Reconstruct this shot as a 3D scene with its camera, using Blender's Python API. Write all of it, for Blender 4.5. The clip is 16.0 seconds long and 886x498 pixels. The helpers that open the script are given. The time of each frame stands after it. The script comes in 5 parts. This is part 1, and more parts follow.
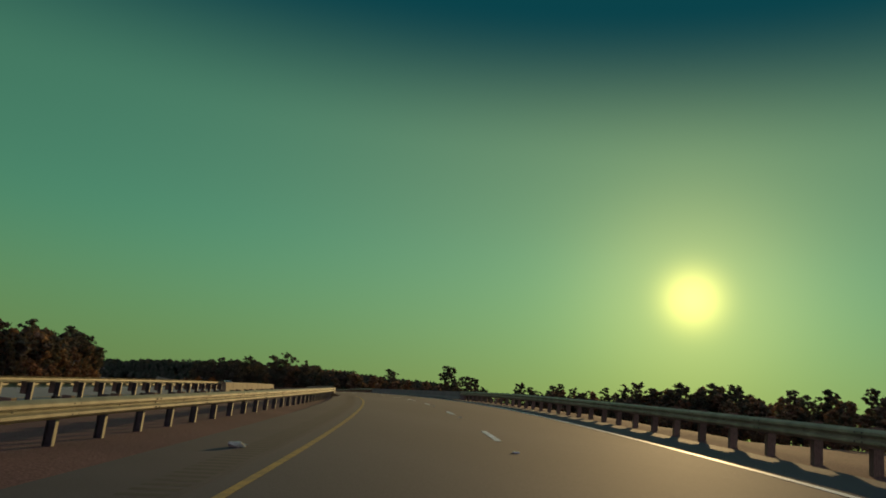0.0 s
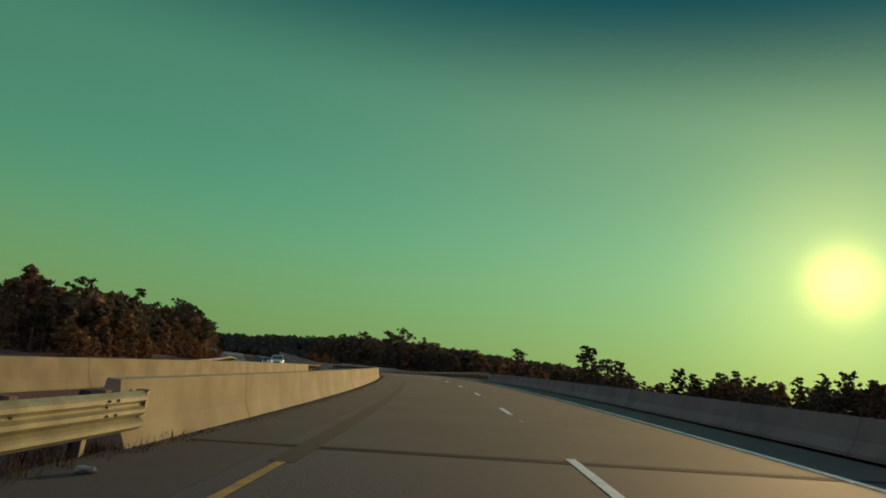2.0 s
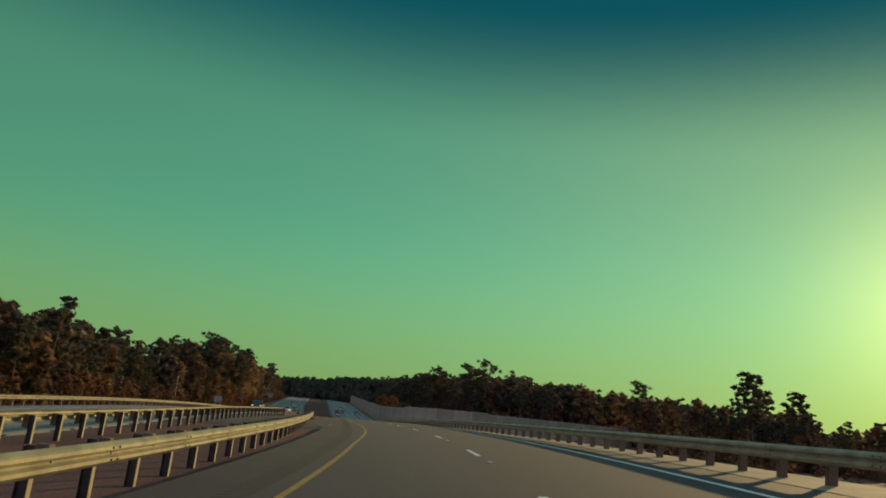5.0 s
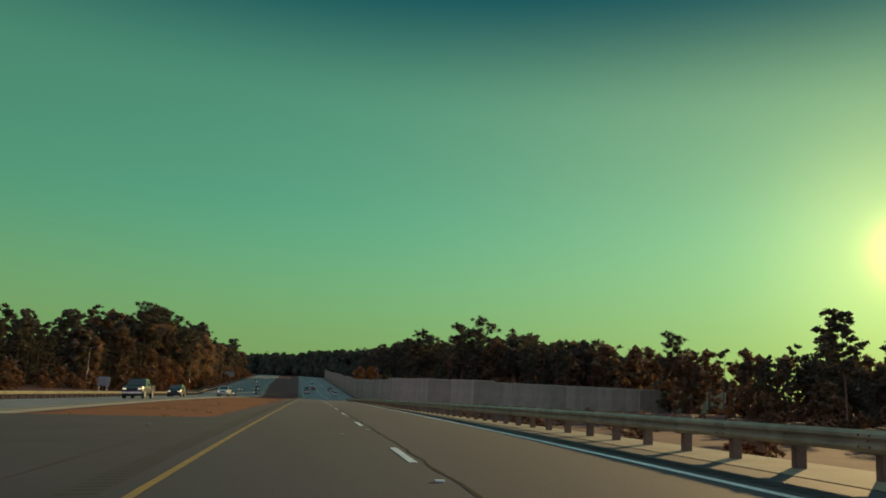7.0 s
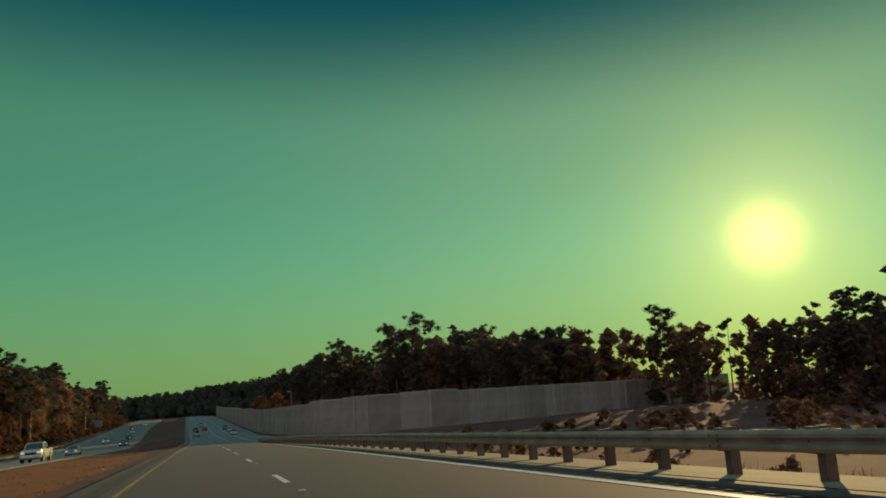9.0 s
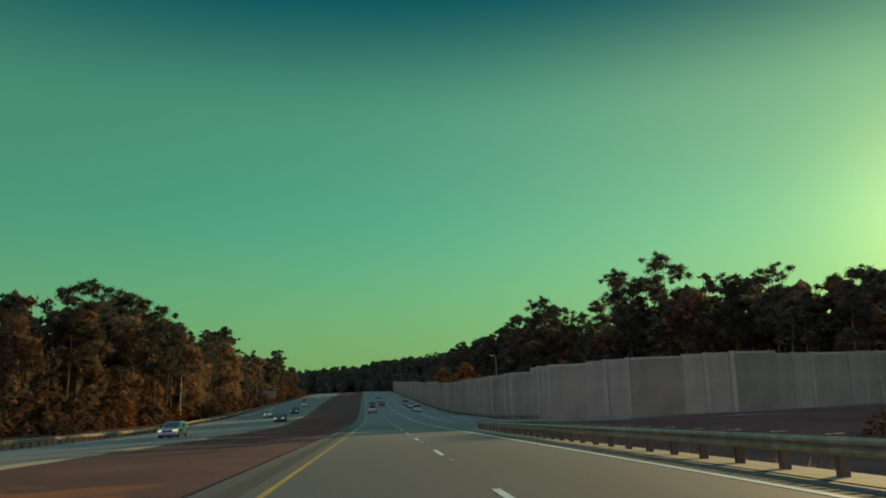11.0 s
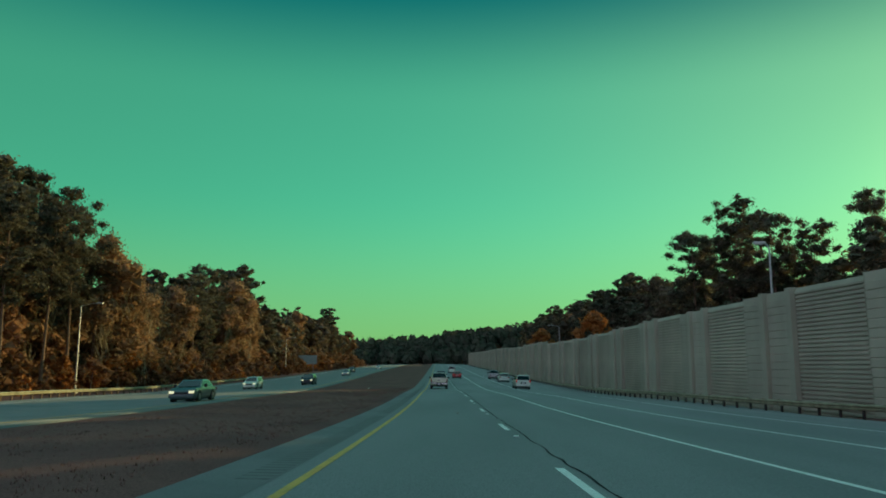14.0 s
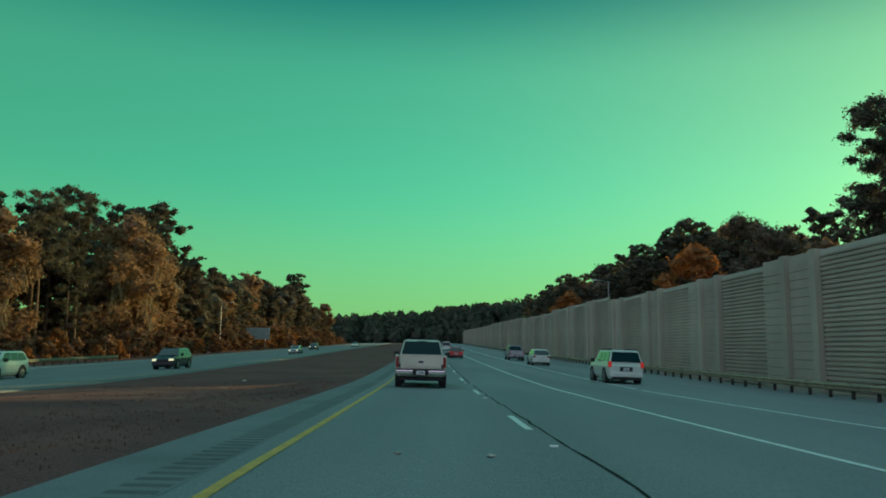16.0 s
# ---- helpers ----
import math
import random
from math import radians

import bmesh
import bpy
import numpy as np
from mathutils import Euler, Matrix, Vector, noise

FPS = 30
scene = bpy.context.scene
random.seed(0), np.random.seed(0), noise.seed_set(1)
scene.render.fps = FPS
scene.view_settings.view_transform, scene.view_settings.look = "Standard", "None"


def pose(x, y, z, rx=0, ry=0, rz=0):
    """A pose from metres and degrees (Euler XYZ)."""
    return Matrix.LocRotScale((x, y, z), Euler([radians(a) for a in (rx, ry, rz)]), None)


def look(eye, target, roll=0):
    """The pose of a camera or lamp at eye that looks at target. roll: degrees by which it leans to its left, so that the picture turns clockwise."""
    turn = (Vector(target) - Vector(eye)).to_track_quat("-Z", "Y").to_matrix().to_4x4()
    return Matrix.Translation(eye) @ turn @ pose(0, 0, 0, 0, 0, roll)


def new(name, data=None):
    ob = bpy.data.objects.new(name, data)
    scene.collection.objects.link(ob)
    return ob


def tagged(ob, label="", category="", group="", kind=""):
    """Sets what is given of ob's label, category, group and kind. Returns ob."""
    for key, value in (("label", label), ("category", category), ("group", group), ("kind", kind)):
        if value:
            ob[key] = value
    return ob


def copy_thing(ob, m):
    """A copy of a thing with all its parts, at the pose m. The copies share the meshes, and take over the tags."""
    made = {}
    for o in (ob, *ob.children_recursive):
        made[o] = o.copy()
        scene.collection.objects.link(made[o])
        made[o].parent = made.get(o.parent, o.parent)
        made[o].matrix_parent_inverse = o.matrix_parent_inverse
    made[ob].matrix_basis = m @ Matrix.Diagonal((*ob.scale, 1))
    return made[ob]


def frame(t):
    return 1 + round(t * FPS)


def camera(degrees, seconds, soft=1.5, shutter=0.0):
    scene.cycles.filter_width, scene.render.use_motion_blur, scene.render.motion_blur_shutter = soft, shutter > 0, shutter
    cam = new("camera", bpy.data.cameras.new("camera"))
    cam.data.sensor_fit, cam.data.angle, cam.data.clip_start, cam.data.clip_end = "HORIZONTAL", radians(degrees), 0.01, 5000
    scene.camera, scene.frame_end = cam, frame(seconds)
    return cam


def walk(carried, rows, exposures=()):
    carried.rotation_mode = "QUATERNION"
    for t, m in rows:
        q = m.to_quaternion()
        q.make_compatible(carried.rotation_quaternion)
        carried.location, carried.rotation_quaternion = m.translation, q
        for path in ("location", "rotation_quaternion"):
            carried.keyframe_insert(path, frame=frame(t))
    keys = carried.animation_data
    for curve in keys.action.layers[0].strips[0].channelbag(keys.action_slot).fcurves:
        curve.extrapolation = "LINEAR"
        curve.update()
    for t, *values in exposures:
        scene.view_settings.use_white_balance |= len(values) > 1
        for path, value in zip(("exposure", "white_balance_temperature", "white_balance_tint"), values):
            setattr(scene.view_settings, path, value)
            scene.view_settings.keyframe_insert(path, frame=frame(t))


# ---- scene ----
cam = camera(61.6, 16.0, soft=1.8)
PATH = [
    (0, (0.000, 0.000, 1.207), (0.740, 1.809, 1.632), 6.4),
    (0.5, (5.611, 13.964, 1.775), (6.175, 15.845, 2.157), 8.3),
    (1, (10.746, 28.110, 2.253), (11.230, 30.014, 2.628), 8.5),
    (1.5, (15.401, 42.422, 2.641), (15.850, 44.332, 3.027), 7.7),
    (2, (19.599, 56.874, 2.938), (20.029, 58.798, 3.273), 8.0),
    (2.5, (23.439, 71.425, 3.170), (23.826, 73.350, 3.549), 8.4),
    (3, (26.928, 86.065, 3.363), (27.248, 87.990, 3.801), 8.5),
    (3.5, (30.063, 100.784, 3.517), (30.371, 102.712, 3.952), 8.3),
    (4, (32.852, 115.573, 3.632), (33.128, 117.507, 4.061), 7.8),
    (4.5, (35.294, 130.423, 3.694), (35.532, 132.364, 4.114), 7.1),
    (5, (37.389, 145.327, 3.687), (37.594, 147.273, 4.101), 6.6),
    (5.5, (38.996, 160.289, 3.612), (39.188, 162.237, 4.023), 6.4),
    (6, (39.975, 175.306, 3.469), (40.224, 177.243, 3.902), 4.6),
    (6.5, (40.323, 190.351, 3.263), (40.647, 192.285, 3.659), 3.3),
    (7, (40.185, 205.401, 3.000), (40.479, 207.349, 3.344), 3.4),
    (7.5, (40.016, 220.450, 2.680), (40.168, 222.412, 3.034), 3.9),
    (8, (39.849, 235.499, 2.304), (40.168, 237.434, 2.693), 0.8),
    (8.5, (39.684, 250.548, 1.899), (40.279, 252.417, 2.289), -3.1),
    (9, (39.521, 265.597, 1.491), (40.113, 267.467, 1.883), -3.2),
    (9.5, (39.360, 280.646, 1.080), (39.777, 282.565, 1.459), -2.3),
    (10, (39.200, 295.695, 0.666), (39.440, 297.649, 1.019), -2.3),
    (10.5, (39.038, 310.744, 0.236), (39.253, 312.701, 0.592), -2.1),
    (11, (38.872, 325.793, -0.224), (39.025, 327.754, 0.140), -1.6),
    (11.5, (38.701, 340.842, -0.712), (38.781, 342.806, -0.339), -1.0),
    (12, (38.525, 355.891, -1.231), (38.543, 357.855, -0.849), -0.5),
    (12.5, (38.344, 370.940, -1.755), (38.336, 372.903, -1.370), -0.3),
    (13, (38.158, 385.989, -2.268), (38.120, 387.957, -1.912), -0.6),
    (13.5, (37.964, 401.038, -2.769), (37.923, 403.011, -2.442), -0.5),
    (14, (37.737, 416.086, -3.257), (37.690, 418.062, -2.948), 0.2),
    (14.5, (37.469, 431.134, -3.687), (37.408, 433.110, -3.384), 0.4),
    (15, (37.160, 446.181, -4.022), (37.090, 448.157, -3.720), 0.2),
    (15.5, (36.810, 461.227, -4.261), (36.734, 463.203, -3.967), 0.3),
    (16, (36.420, 476.272, -4.405), (36.394, 478.255, -4.146), 0.5),
]
walk(cam, [(t, look(eye, target, roll)) for t, eye, target, roll in PATH], [(0, -0.45, 7000, 20), (1.5, -0.15, 7000, 20), (3, 0.0, 6900, 19), (5.5, 0.2, 6900, 18), (6.2, 0.1, 6900, 18), (7, 0.12, 6900, 17), (7.4, 0.36, 6900, 17), (8, 0.27, 6900, 17), (8.5, 0.0, 7050, 18), (9, -0.05, 7050, 18), (10.2, 0.12, 6900, 16), (12.4, 0.42, 6250, -6), (13, 0.6, 6250, -8), (14, 0.6, 6250, -8), (16, 0.72, 6250, -8)])

# ---- light ----
SUN_AZ, SUN_EL = radians(41.4), radians(10.0)   # to the right of +y, above the horizon
TO_SUN = Vector((math.sin(SUN_AZ) * math.cos(SUN_EL), math.cos(SUN_AZ) * math.cos(SUN_EL), math.sin(SUN_EL)))

world = bpy.data.worlds.new("evening_sky")
scene.world = world
world.use_nodes = True
wn, wl = world.node_tree.nodes, world.node_tree.links
wn.clear()
w_out = wn.new("ShaderNodeOutputWorld")
w_bg = wn.new("ShaderNodeBackground")
w_sky = wn.new("ShaderNodeTexSky")
w_sky.sky_type = "NISHITA"
w_sky.sun_disc = False
w_sky.sun_elevation, w_sky.sun_rotation = SUN_EL, SUN_AZ
w_sky.air_density, w_sky.dust_density, w_sky.ozone_density = 1.0, 0.15, 1.0
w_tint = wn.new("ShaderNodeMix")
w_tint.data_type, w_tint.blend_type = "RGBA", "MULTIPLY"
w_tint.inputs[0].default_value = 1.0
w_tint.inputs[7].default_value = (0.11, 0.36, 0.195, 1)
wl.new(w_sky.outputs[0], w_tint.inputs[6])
w_co = wn.new("ShaderNodeTexCoord")
w_dot = wn.new("ShaderNodeVectorMath")
w_dot.operation = "DOT_PRODUCT"
w_dot.inputs[1].default_value = TO_SUN
wl.new(w_co.outputs["Generated"], w_dot.inputs[0])


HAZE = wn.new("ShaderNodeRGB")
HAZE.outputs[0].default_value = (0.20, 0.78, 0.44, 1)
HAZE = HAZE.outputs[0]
ZENITH_FILL, MAUVE_FILL, TINT_BAND = (1.35, 2.4, 2.7), (4.0, 3.25, 5.0), (0.0, 0.50, 0.64)


def aureole(power, colour, strength):
    """A round glow of the hazy air about the sun, added to the sky's colour."""
    p = wn.new("ShaderNodeMath")
    p.operation, p.use_clamp = "MAXIMUM", False
    p.inputs[1].default_value = 0.0
    wl.new(w_dot.outputs["Value"], p.inputs[0])
    q = wn.new("ShaderNodeMath")
    q.operation = "POWER"
    q.inputs[1].default_value = power
    wl.new(p.outputs[0], q.inputs[0])
    v = wn.new("ShaderNodeVectorMath")
    v.operation = "SCALE"
    v.inputs[0].default_value = [c * strength for c in colour]
    wl.new(q.outputs[0], v.inputs["Scale"])
    return v.outputs[0]


def added(a, b):
    n = wn.new("ShaderNodeVectorMath")
    n.operation = "ADD"
    wl.new(a, n.inputs[0])
    wl.new(b, n.inputs[1])
    return n.outputs[0]


wide_glow = aureole(9, (1.2, 0.55, 0.02), 0.62)


def ramp(value, lo, hi):
    """A smooth step of a value between two limits."""
    r = wn.new("ShaderNodeMapRange")
    r.interpolation_type = "SMOOTHSTEP"
    r.inputs[1].default_value, r.inputs[2].default_value = lo, hi
    wl.new(value, r.inputs[0])
    return r.outputs[0]


def blend(factor, a, b):
    m = wn.new("ShaderNodeMix")
    m.data_type = "RGBA"
    wl.new(factor, m.inputs[0])
    for i, c in ((6, a), (7, b)):
        if isinstance(c, tuple):
            m.inputs[i].default_value = (*c, 1)
        else:
            wl.new(c, m.inputs[i])
    return m.outputs[2]


w_sep = wn.new("ShaderNodeSeparateXYZ")
wl.new(w_co.outputs["Generated"], w_sep.inputs[0])
# evening sky: green-gold haze towards the sun; mauve opposite and blue-green overhead are added fill, out of view
low_sky = blend(ramp(w_dot.outputs["Value"], 0.12, -0.45), added(w_tint.outputs[2], HAZE), MAUVE_FILL)
# warm dust low over the land
dusk = wn.new("ShaderNodeMath")
dusk.operation = "MULTIPLY"
dusk.inputs[1].default_value = 0.8
wl.new(ramp(w_sep.outputs["Z"], 0.23, -0.02), dusk.inputs[0])
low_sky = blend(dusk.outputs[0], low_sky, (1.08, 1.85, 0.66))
# deep blue band above: a windscreen's tinted strip put into the sky colour
upper = blend(ramp(w_sep.outputs["Z"], 0.335, 0.515), added(low_sky, wide_glow), TINT_BAND)
whole = blend(ramp(w_sep.outputs["Z"], 0.62, 0.90), upper, ZENITH_FILL)
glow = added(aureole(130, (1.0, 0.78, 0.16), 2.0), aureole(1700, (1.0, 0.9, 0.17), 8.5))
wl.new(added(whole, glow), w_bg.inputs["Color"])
w_bg.inputs["Strength"].default_value = 0.15
wl.new(w_bg.outputs[0], w_out.inputs["Surface"])

sun = new("sun", bpy.data.lights.new("sun", "SUN"))
sun.data.energy, sun.data.angle, sun.data.color = 3.1, radians(0.6), (1.0, 0.73, 0.33)
sun.matrix_world = look(TO_SUN * 100, (0, 0, 0))

# ---- materials ----
def material(name, colour, rough=0.8, metal=0.0, colour2=None, scale=1.0, fine=0.0, bump=0.0, bump_scale=30.0, vary=0.0, island=0.0,
             through_light=0.0, detail=6.0, stretch=(1, 1, 1), spec=0.4):
    """A procedural surface: two colours mixed by stains and by grain, fine relief, and a shade of its own for each object or island."""
    m = bpy.data.materials.new(name)
    m.use_nodes = True
    n, k = m.node_tree.nodes, m.node_tree.links
    b = n["Principled BSDF"]
    b.inputs["Roughness"].default_value, b.inputs["Metallic"].default_value = rough, metal
    b.inputs["Specular IOR Level"].default_value = spec
    co = n.new("ShaderNodeTexCoord")
    mp = n.new("ShaderNodeMapping")
    mp.inputs["Scale"].default_value = stretch
    k.new(co.outputs["Object"], mp.inputs["Vector"])
    big = n.new("ShaderNodeTexNoise")
    big.inputs["Scale"].default_value, big.inputs["Detail"].default_value = scale, detail
    k.new(mp.outputs[0], big.inputs["Vector"])
    mix = n.new("ShaderNodeMix")
    mix.data_type = "RGBA"
    mix.inputs[6].default_value = (*colour, 1)
    mix.inputs[7].default_value = (*(colour2 or colour), 1)
    ramp = n.new("ShaderNodeMapRange")
    ramp.inputs[1].default_value, ramp.inputs[2].default_value = 0.35, 0.65
    k.new(big.outputs["Fac"], ramp.inputs[0])
    k.new(ramp.outputs[0], mix.inputs[0])
    out = mix.outputs[2]
    if fine:
        grain = n.new("ShaderNodeTexNoise")
        grain.inputs["Scale"].default_value, grain.inputs["Detail"].default_value = bump_scale * 2, 3
        k.new(mp.outputs[0], grain.inputs["Vector"])
        g = n.new("ShaderNodeMapRange")
        g.inputs[1].default_value, g.inputs[2].default_value = 0.3, 0.7
        g.inputs[3].default_value, g.inputs[4].default_value = 1 - fine, 1 + fine
        k.new(grain.outputs["Fac"], g.inputs[0])
        v = n.new("ShaderNodeVectorMath")
        v.operation = "SCALE"
        k.new(out, v.inputs[0])
        k.new(g.outputs[0], v.inputs["Scale"])
        out = v.outputs[0]
    for amount, source in ((vary, "object"), (island, "island")):
        if amount:
            r = n.new("ShaderNodeObjectInfo").outputs["Random"] if source == "object" else n.new("ShaderNodeNewGeometry").outputs["Random Per Island"]
            g = n.new("ShaderNodeMapRange")
            g.inputs[3].default_value, g.inputs[4].default_value = 1 - amount, 1 + amount
            k.new(r, g.inputs[0])
            v = n.new("ShaderNodeVectorMath")
            v.operation = "SCALE"
            k.new(out, v.inputs[0])
            k.new(g.outputs[0], v.inputs["Scale"])
            out = v.outputs[0]
    k.new(out, b.inputs["Base Color"])
    if bump:
        t = n.new("ShaderNodeTexNoise")
        t.inputs["Scale"].default_value, t.inputs["Detail"].default_value = bump_scale, 4
        k.new(mp.outputs[0], t.inputs["Vector"])
        bp = n.new("ShaderNodeBump")
        bp.inputs["Strength"].default_value, bp.inputs["Distance"].default_value = bump, 0.02
        k.new(t.outputs["Fac"], bp.inputs["Height"])
        k.new(bp.outputs[0], b.inputs["Normal"])
    if through_light:
        tr = n.new("ShaderNodeBsdfTranslucent")
        k.new(out, tr.inputs["Color"])
        ms = n.new("ShaderNodeMixShader")
        ms.inputs[0].default_value = through_light
        k.new(b.outputs[0], ms.inputs[1])
        k.new(tr.outputs[0], ms.inputs[2])
        k.new(ms.outputs[0], n["Material Output"].inputs["Surface"])
    return m


def glowing(name, colour, strength, base=(0.3, 0.02, 0.02)):
    m = material(name, base, rough=0.25)
    b = m.node_tree.nodes["Principled BSDF"]
    b.inputs["Emission Color"].default_value, b.inputs["Emission Strength"].default_value = (*colour, 1), strength
    return m


ASPHALT = material("asphalt", (0.20, 0.204, 0.205), 0.85, colour2=(0.25, 0.253, 0.253), scale=0.35, fine=0.25, bump=0.12, bump_scale=45, stretch=(1, 0.12, 1))
SHOULDER = material("shoulder_asphalt", (0.165, 0.168, 0.168), 0.9, colour2=(0.21, 0.212, 0.21), scale=0.5, fine=0.3, bump=0.15, bump_scale=40)
OLD_ASPHALT = material("bleached_asphalt", (0.185, 0.186, 0.182), 0.9, colour2=(0.23, 0.23, 0.223), scale=0.3, fine=0.2, bump=0.3, bump_scale=40)
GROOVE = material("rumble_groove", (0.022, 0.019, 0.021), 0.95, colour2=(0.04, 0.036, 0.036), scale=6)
PALE_GROOVE = material("weathered_groove", (0.10, 0.10, 0.10), 0.95, colour2=(0.14, 0.14, 0.14), scale=6)
SEALANT = material("crack_sealant", (0.02, 0.019, 0.019), 0.95, colour2=(0.03, 0.03, 0.03), scale=4, spec=0.1)
WEED = material("dry_weed_stems", (0.055, 0.04, 0.032), 0.95, colour2=(0.12, 0.075, 0.05), scale=1.5, island=0.6, through_light=0.2, spec=0.1)
YELLOW = material("yellow_paint", (0.66, 0.38, 0.07), 0.6, colour2=(0.5, 0.29, 0.07), scale=3, fine=0.3, bump_scale=60)
WORN_YELLOW = material("worn_yellow_paint", (0.52, 0.28, 0.06), 0.7, colour2=(0.34, 0.19, 0.06), scale=4, fine=0.3, bump_scale=60)
BROWN_LINE = material("dirty_line_paint", (0.055, 0.022, 0.018), 0.8, colour2=(0.035, 0.016, 0.014), scale=4, fine=0.3, bump_scale=60)
DIRT = material("swept_dirt", (0.045, 0.034, 0.03), 0.95, colour2=(0.09, 0.066, 0.055), scale=5, fine=0.5, bump=0.5, bump_scale=30)
WHITE = material("white_paint", (0.82, 0.82, 0.80), 0.6, colour2=(0.66, 0.65, 0.62), scale=3, fine=0.25, bump_scale=60)
def by_station(m):
    """Darkens pavement early on the way: the surface's own attribute tells how far it is lightened."""
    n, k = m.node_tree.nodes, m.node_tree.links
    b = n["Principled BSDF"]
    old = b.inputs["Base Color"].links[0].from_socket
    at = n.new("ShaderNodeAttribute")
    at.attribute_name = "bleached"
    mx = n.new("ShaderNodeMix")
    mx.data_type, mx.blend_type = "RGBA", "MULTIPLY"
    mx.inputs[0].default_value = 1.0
    start_tone = n.new("ShaderNodeMix")
    start_tone.data_type = "RGBA"
    # the lighter tone further on stands for windscreen glare over the pavement
    start_tone.inputs[6].default_value, start_tone.inputs[7].default_value = (0.27, 0.215, 0.26, 1), (1, 1, 1, 1)
    k.new(at.outputs["Fac"], start_tone.inputs[0])
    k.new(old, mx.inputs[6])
    k.new(start_tone.outputs[2], mx.inputs[7])
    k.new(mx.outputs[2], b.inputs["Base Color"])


by_station(ASPHALT)
by_station(SHOULDER)
GRASS = material("dry_grass", (0.085, 0.058, 0.032), 0.95, colour2=(0.14, 0.08, 0.042), scale=0.12, fine=0.5, bump=0.8, bump_scale=9, spec=0.1)
def ground_cover():
    """Dry grass, with bare red clay where the land's own attribute says so, its edge broken up by noise."""
    m = material("grass_and_clay", (0.125, 0.06, 0.058), 0.95, colour2=(0.19, 0.09, 0.078), scale=0.16, fine=0.5, bump=0.3, bump_scale=14, detail=10, spec=0.1)
    n, k = m.node_tree.nodes, m.node_tree.links
    b = n["Principled BSDF"]
    old = b.inputs["Base Color"].links[0].from_socket
    at = n.new("ShaderNodeAttribute")
    at.attribute_name = "bare"
    no = n.new("ShaderNodeTexNoise")
    no.inputs["Scale"].default_value, no.inputs["Detail"].default_value = 0.5, 8
    co = n.new("ShaderNodeTexCoord")
    k.new(co.outputs["Object"], no.inputs["Vector"])
    ad = n.new("ShaderNodeMath")
    ad.operation = "ADD"
    k.new(at.outputs["Fac"], ad.inputs[0])
    k.new(no.outputs["Fac"], ad.inputs[1])
    mr = n.new("ShaderNodeMapRange")
    mr.inputs[1].default_value, mr.inputs[2].default_value = 0.88, 1.06
    k.new(ad.outputs[0], mr.inputs[0])
    cl = n.new("ShaderNodeMix")
    cl.data_type = "RGBA"
    cl.inputs[6].default_value, cl.inputs[7].default_value = (0.40, 0.135, 0.055, 1), (0.20, 0.078, 0.042, 1)
    n2 = n.new("ShaderNodeTexNoise")
    n2.inputs["Scale"].default_value, n2.inputs["Detail"].default_value = 0.9, 9
    k.new(co.outputs["Object"], n2.inputs["Vector"])
    k.new(n2.outputs["Fac"], cl.inputs[0])
    mx = n.new("ShaderNodeMix")
    mx.data_type = "RGBA"
    k.new(mr.outputs[0], mx.inputs[0])
    k.new(old, mx.inputs[6])
    k.new(cl.outputs[2], mx.inputs[7])
    k.new(mx.outputs[2], b.inputs["Base Color"])
    return m


COVER = ground_cover()
CLAY = material("red_clay", (0.30, 0.125, 0.055), 0.95, colour2=(0.22, 0.10, 0.05), scale=0.25, fine=0.3, bump=0.6, bump_scale=10, spec=0.1)
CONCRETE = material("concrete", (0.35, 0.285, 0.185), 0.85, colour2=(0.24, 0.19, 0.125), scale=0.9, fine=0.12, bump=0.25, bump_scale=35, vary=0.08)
PANEL = material("wall_concrete", (0.46, 0.44, 0.33), 0.9, colour2=(0.36, 0.345, 0.26), scale=0.35, fine=0.12, bump=0.2, bump_scale=25, vary=0.1)
STEEL = material("galvanised_steel", (0.36, 0.325, 0.21), 0.5, 0.1, colour2=(0.22, 0.20, 0.13), scale=2.0, fine=0.12, bump=0.1, bump_scale=20, spec=0.3)
# dark colour stands for shade on faces away from the sun; bolts share it
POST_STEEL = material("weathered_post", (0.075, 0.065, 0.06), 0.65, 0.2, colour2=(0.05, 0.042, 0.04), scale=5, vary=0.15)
WOOD = material("weathered_wood", (0.13, 0.085, 0.06), 0.9, colour2=(0.20, 0.14, 0.10), scale=3, fine=0.3, bump=0.4, vary=0.2, stretch=(1, 1, 0.2))
POLE = material("lamp_pole_metal", (0.42, 0.42, 0.42), 0.45, 0.7, colour2=(0.33, 0.33, 0.33), scale=2)
BARK = material("bark", (0.17, 0.108, 0.08), 0.95, colour2=(0.27, 0.175, 0.125), scale=2.5, fine=0.4, bump=0.8, bump_scale=8, stretch=(1, 1, 0.25), spec=0.1)
NEEDLES = material("pine_needles", (0.105, 0.096, 0.07), 0.7, colour2=(0.15, 0.126, 0.084), scale=0.4, vary=0.3, island=0.45, through_light=0.42, spec=0.2)
LEAVES = material("brown_green_leaves", (0.205, 0.130, 0.080), 0.75, colour2=(0.30, 0.172, 0.09), scale=0.3, vary=0.3, island=0.5, through_light=0.45, spec=0.2)
OLIVE = material("olive_leaves", (0.11, 0.09, 0.068), 0.75, colour2=(0.165, 0.12, 0.08), scale=0.3, vary=0.3, island=0.5, through_light=0.35, spec=0.2)
TUFT = material("dry_grass_blades", (0.20, 0.13, 0.085), 0.9, colour2=(0.30, 0.19, 0.11), scale=0.2, island=0.5, through_light=0.3, spec=0.1)
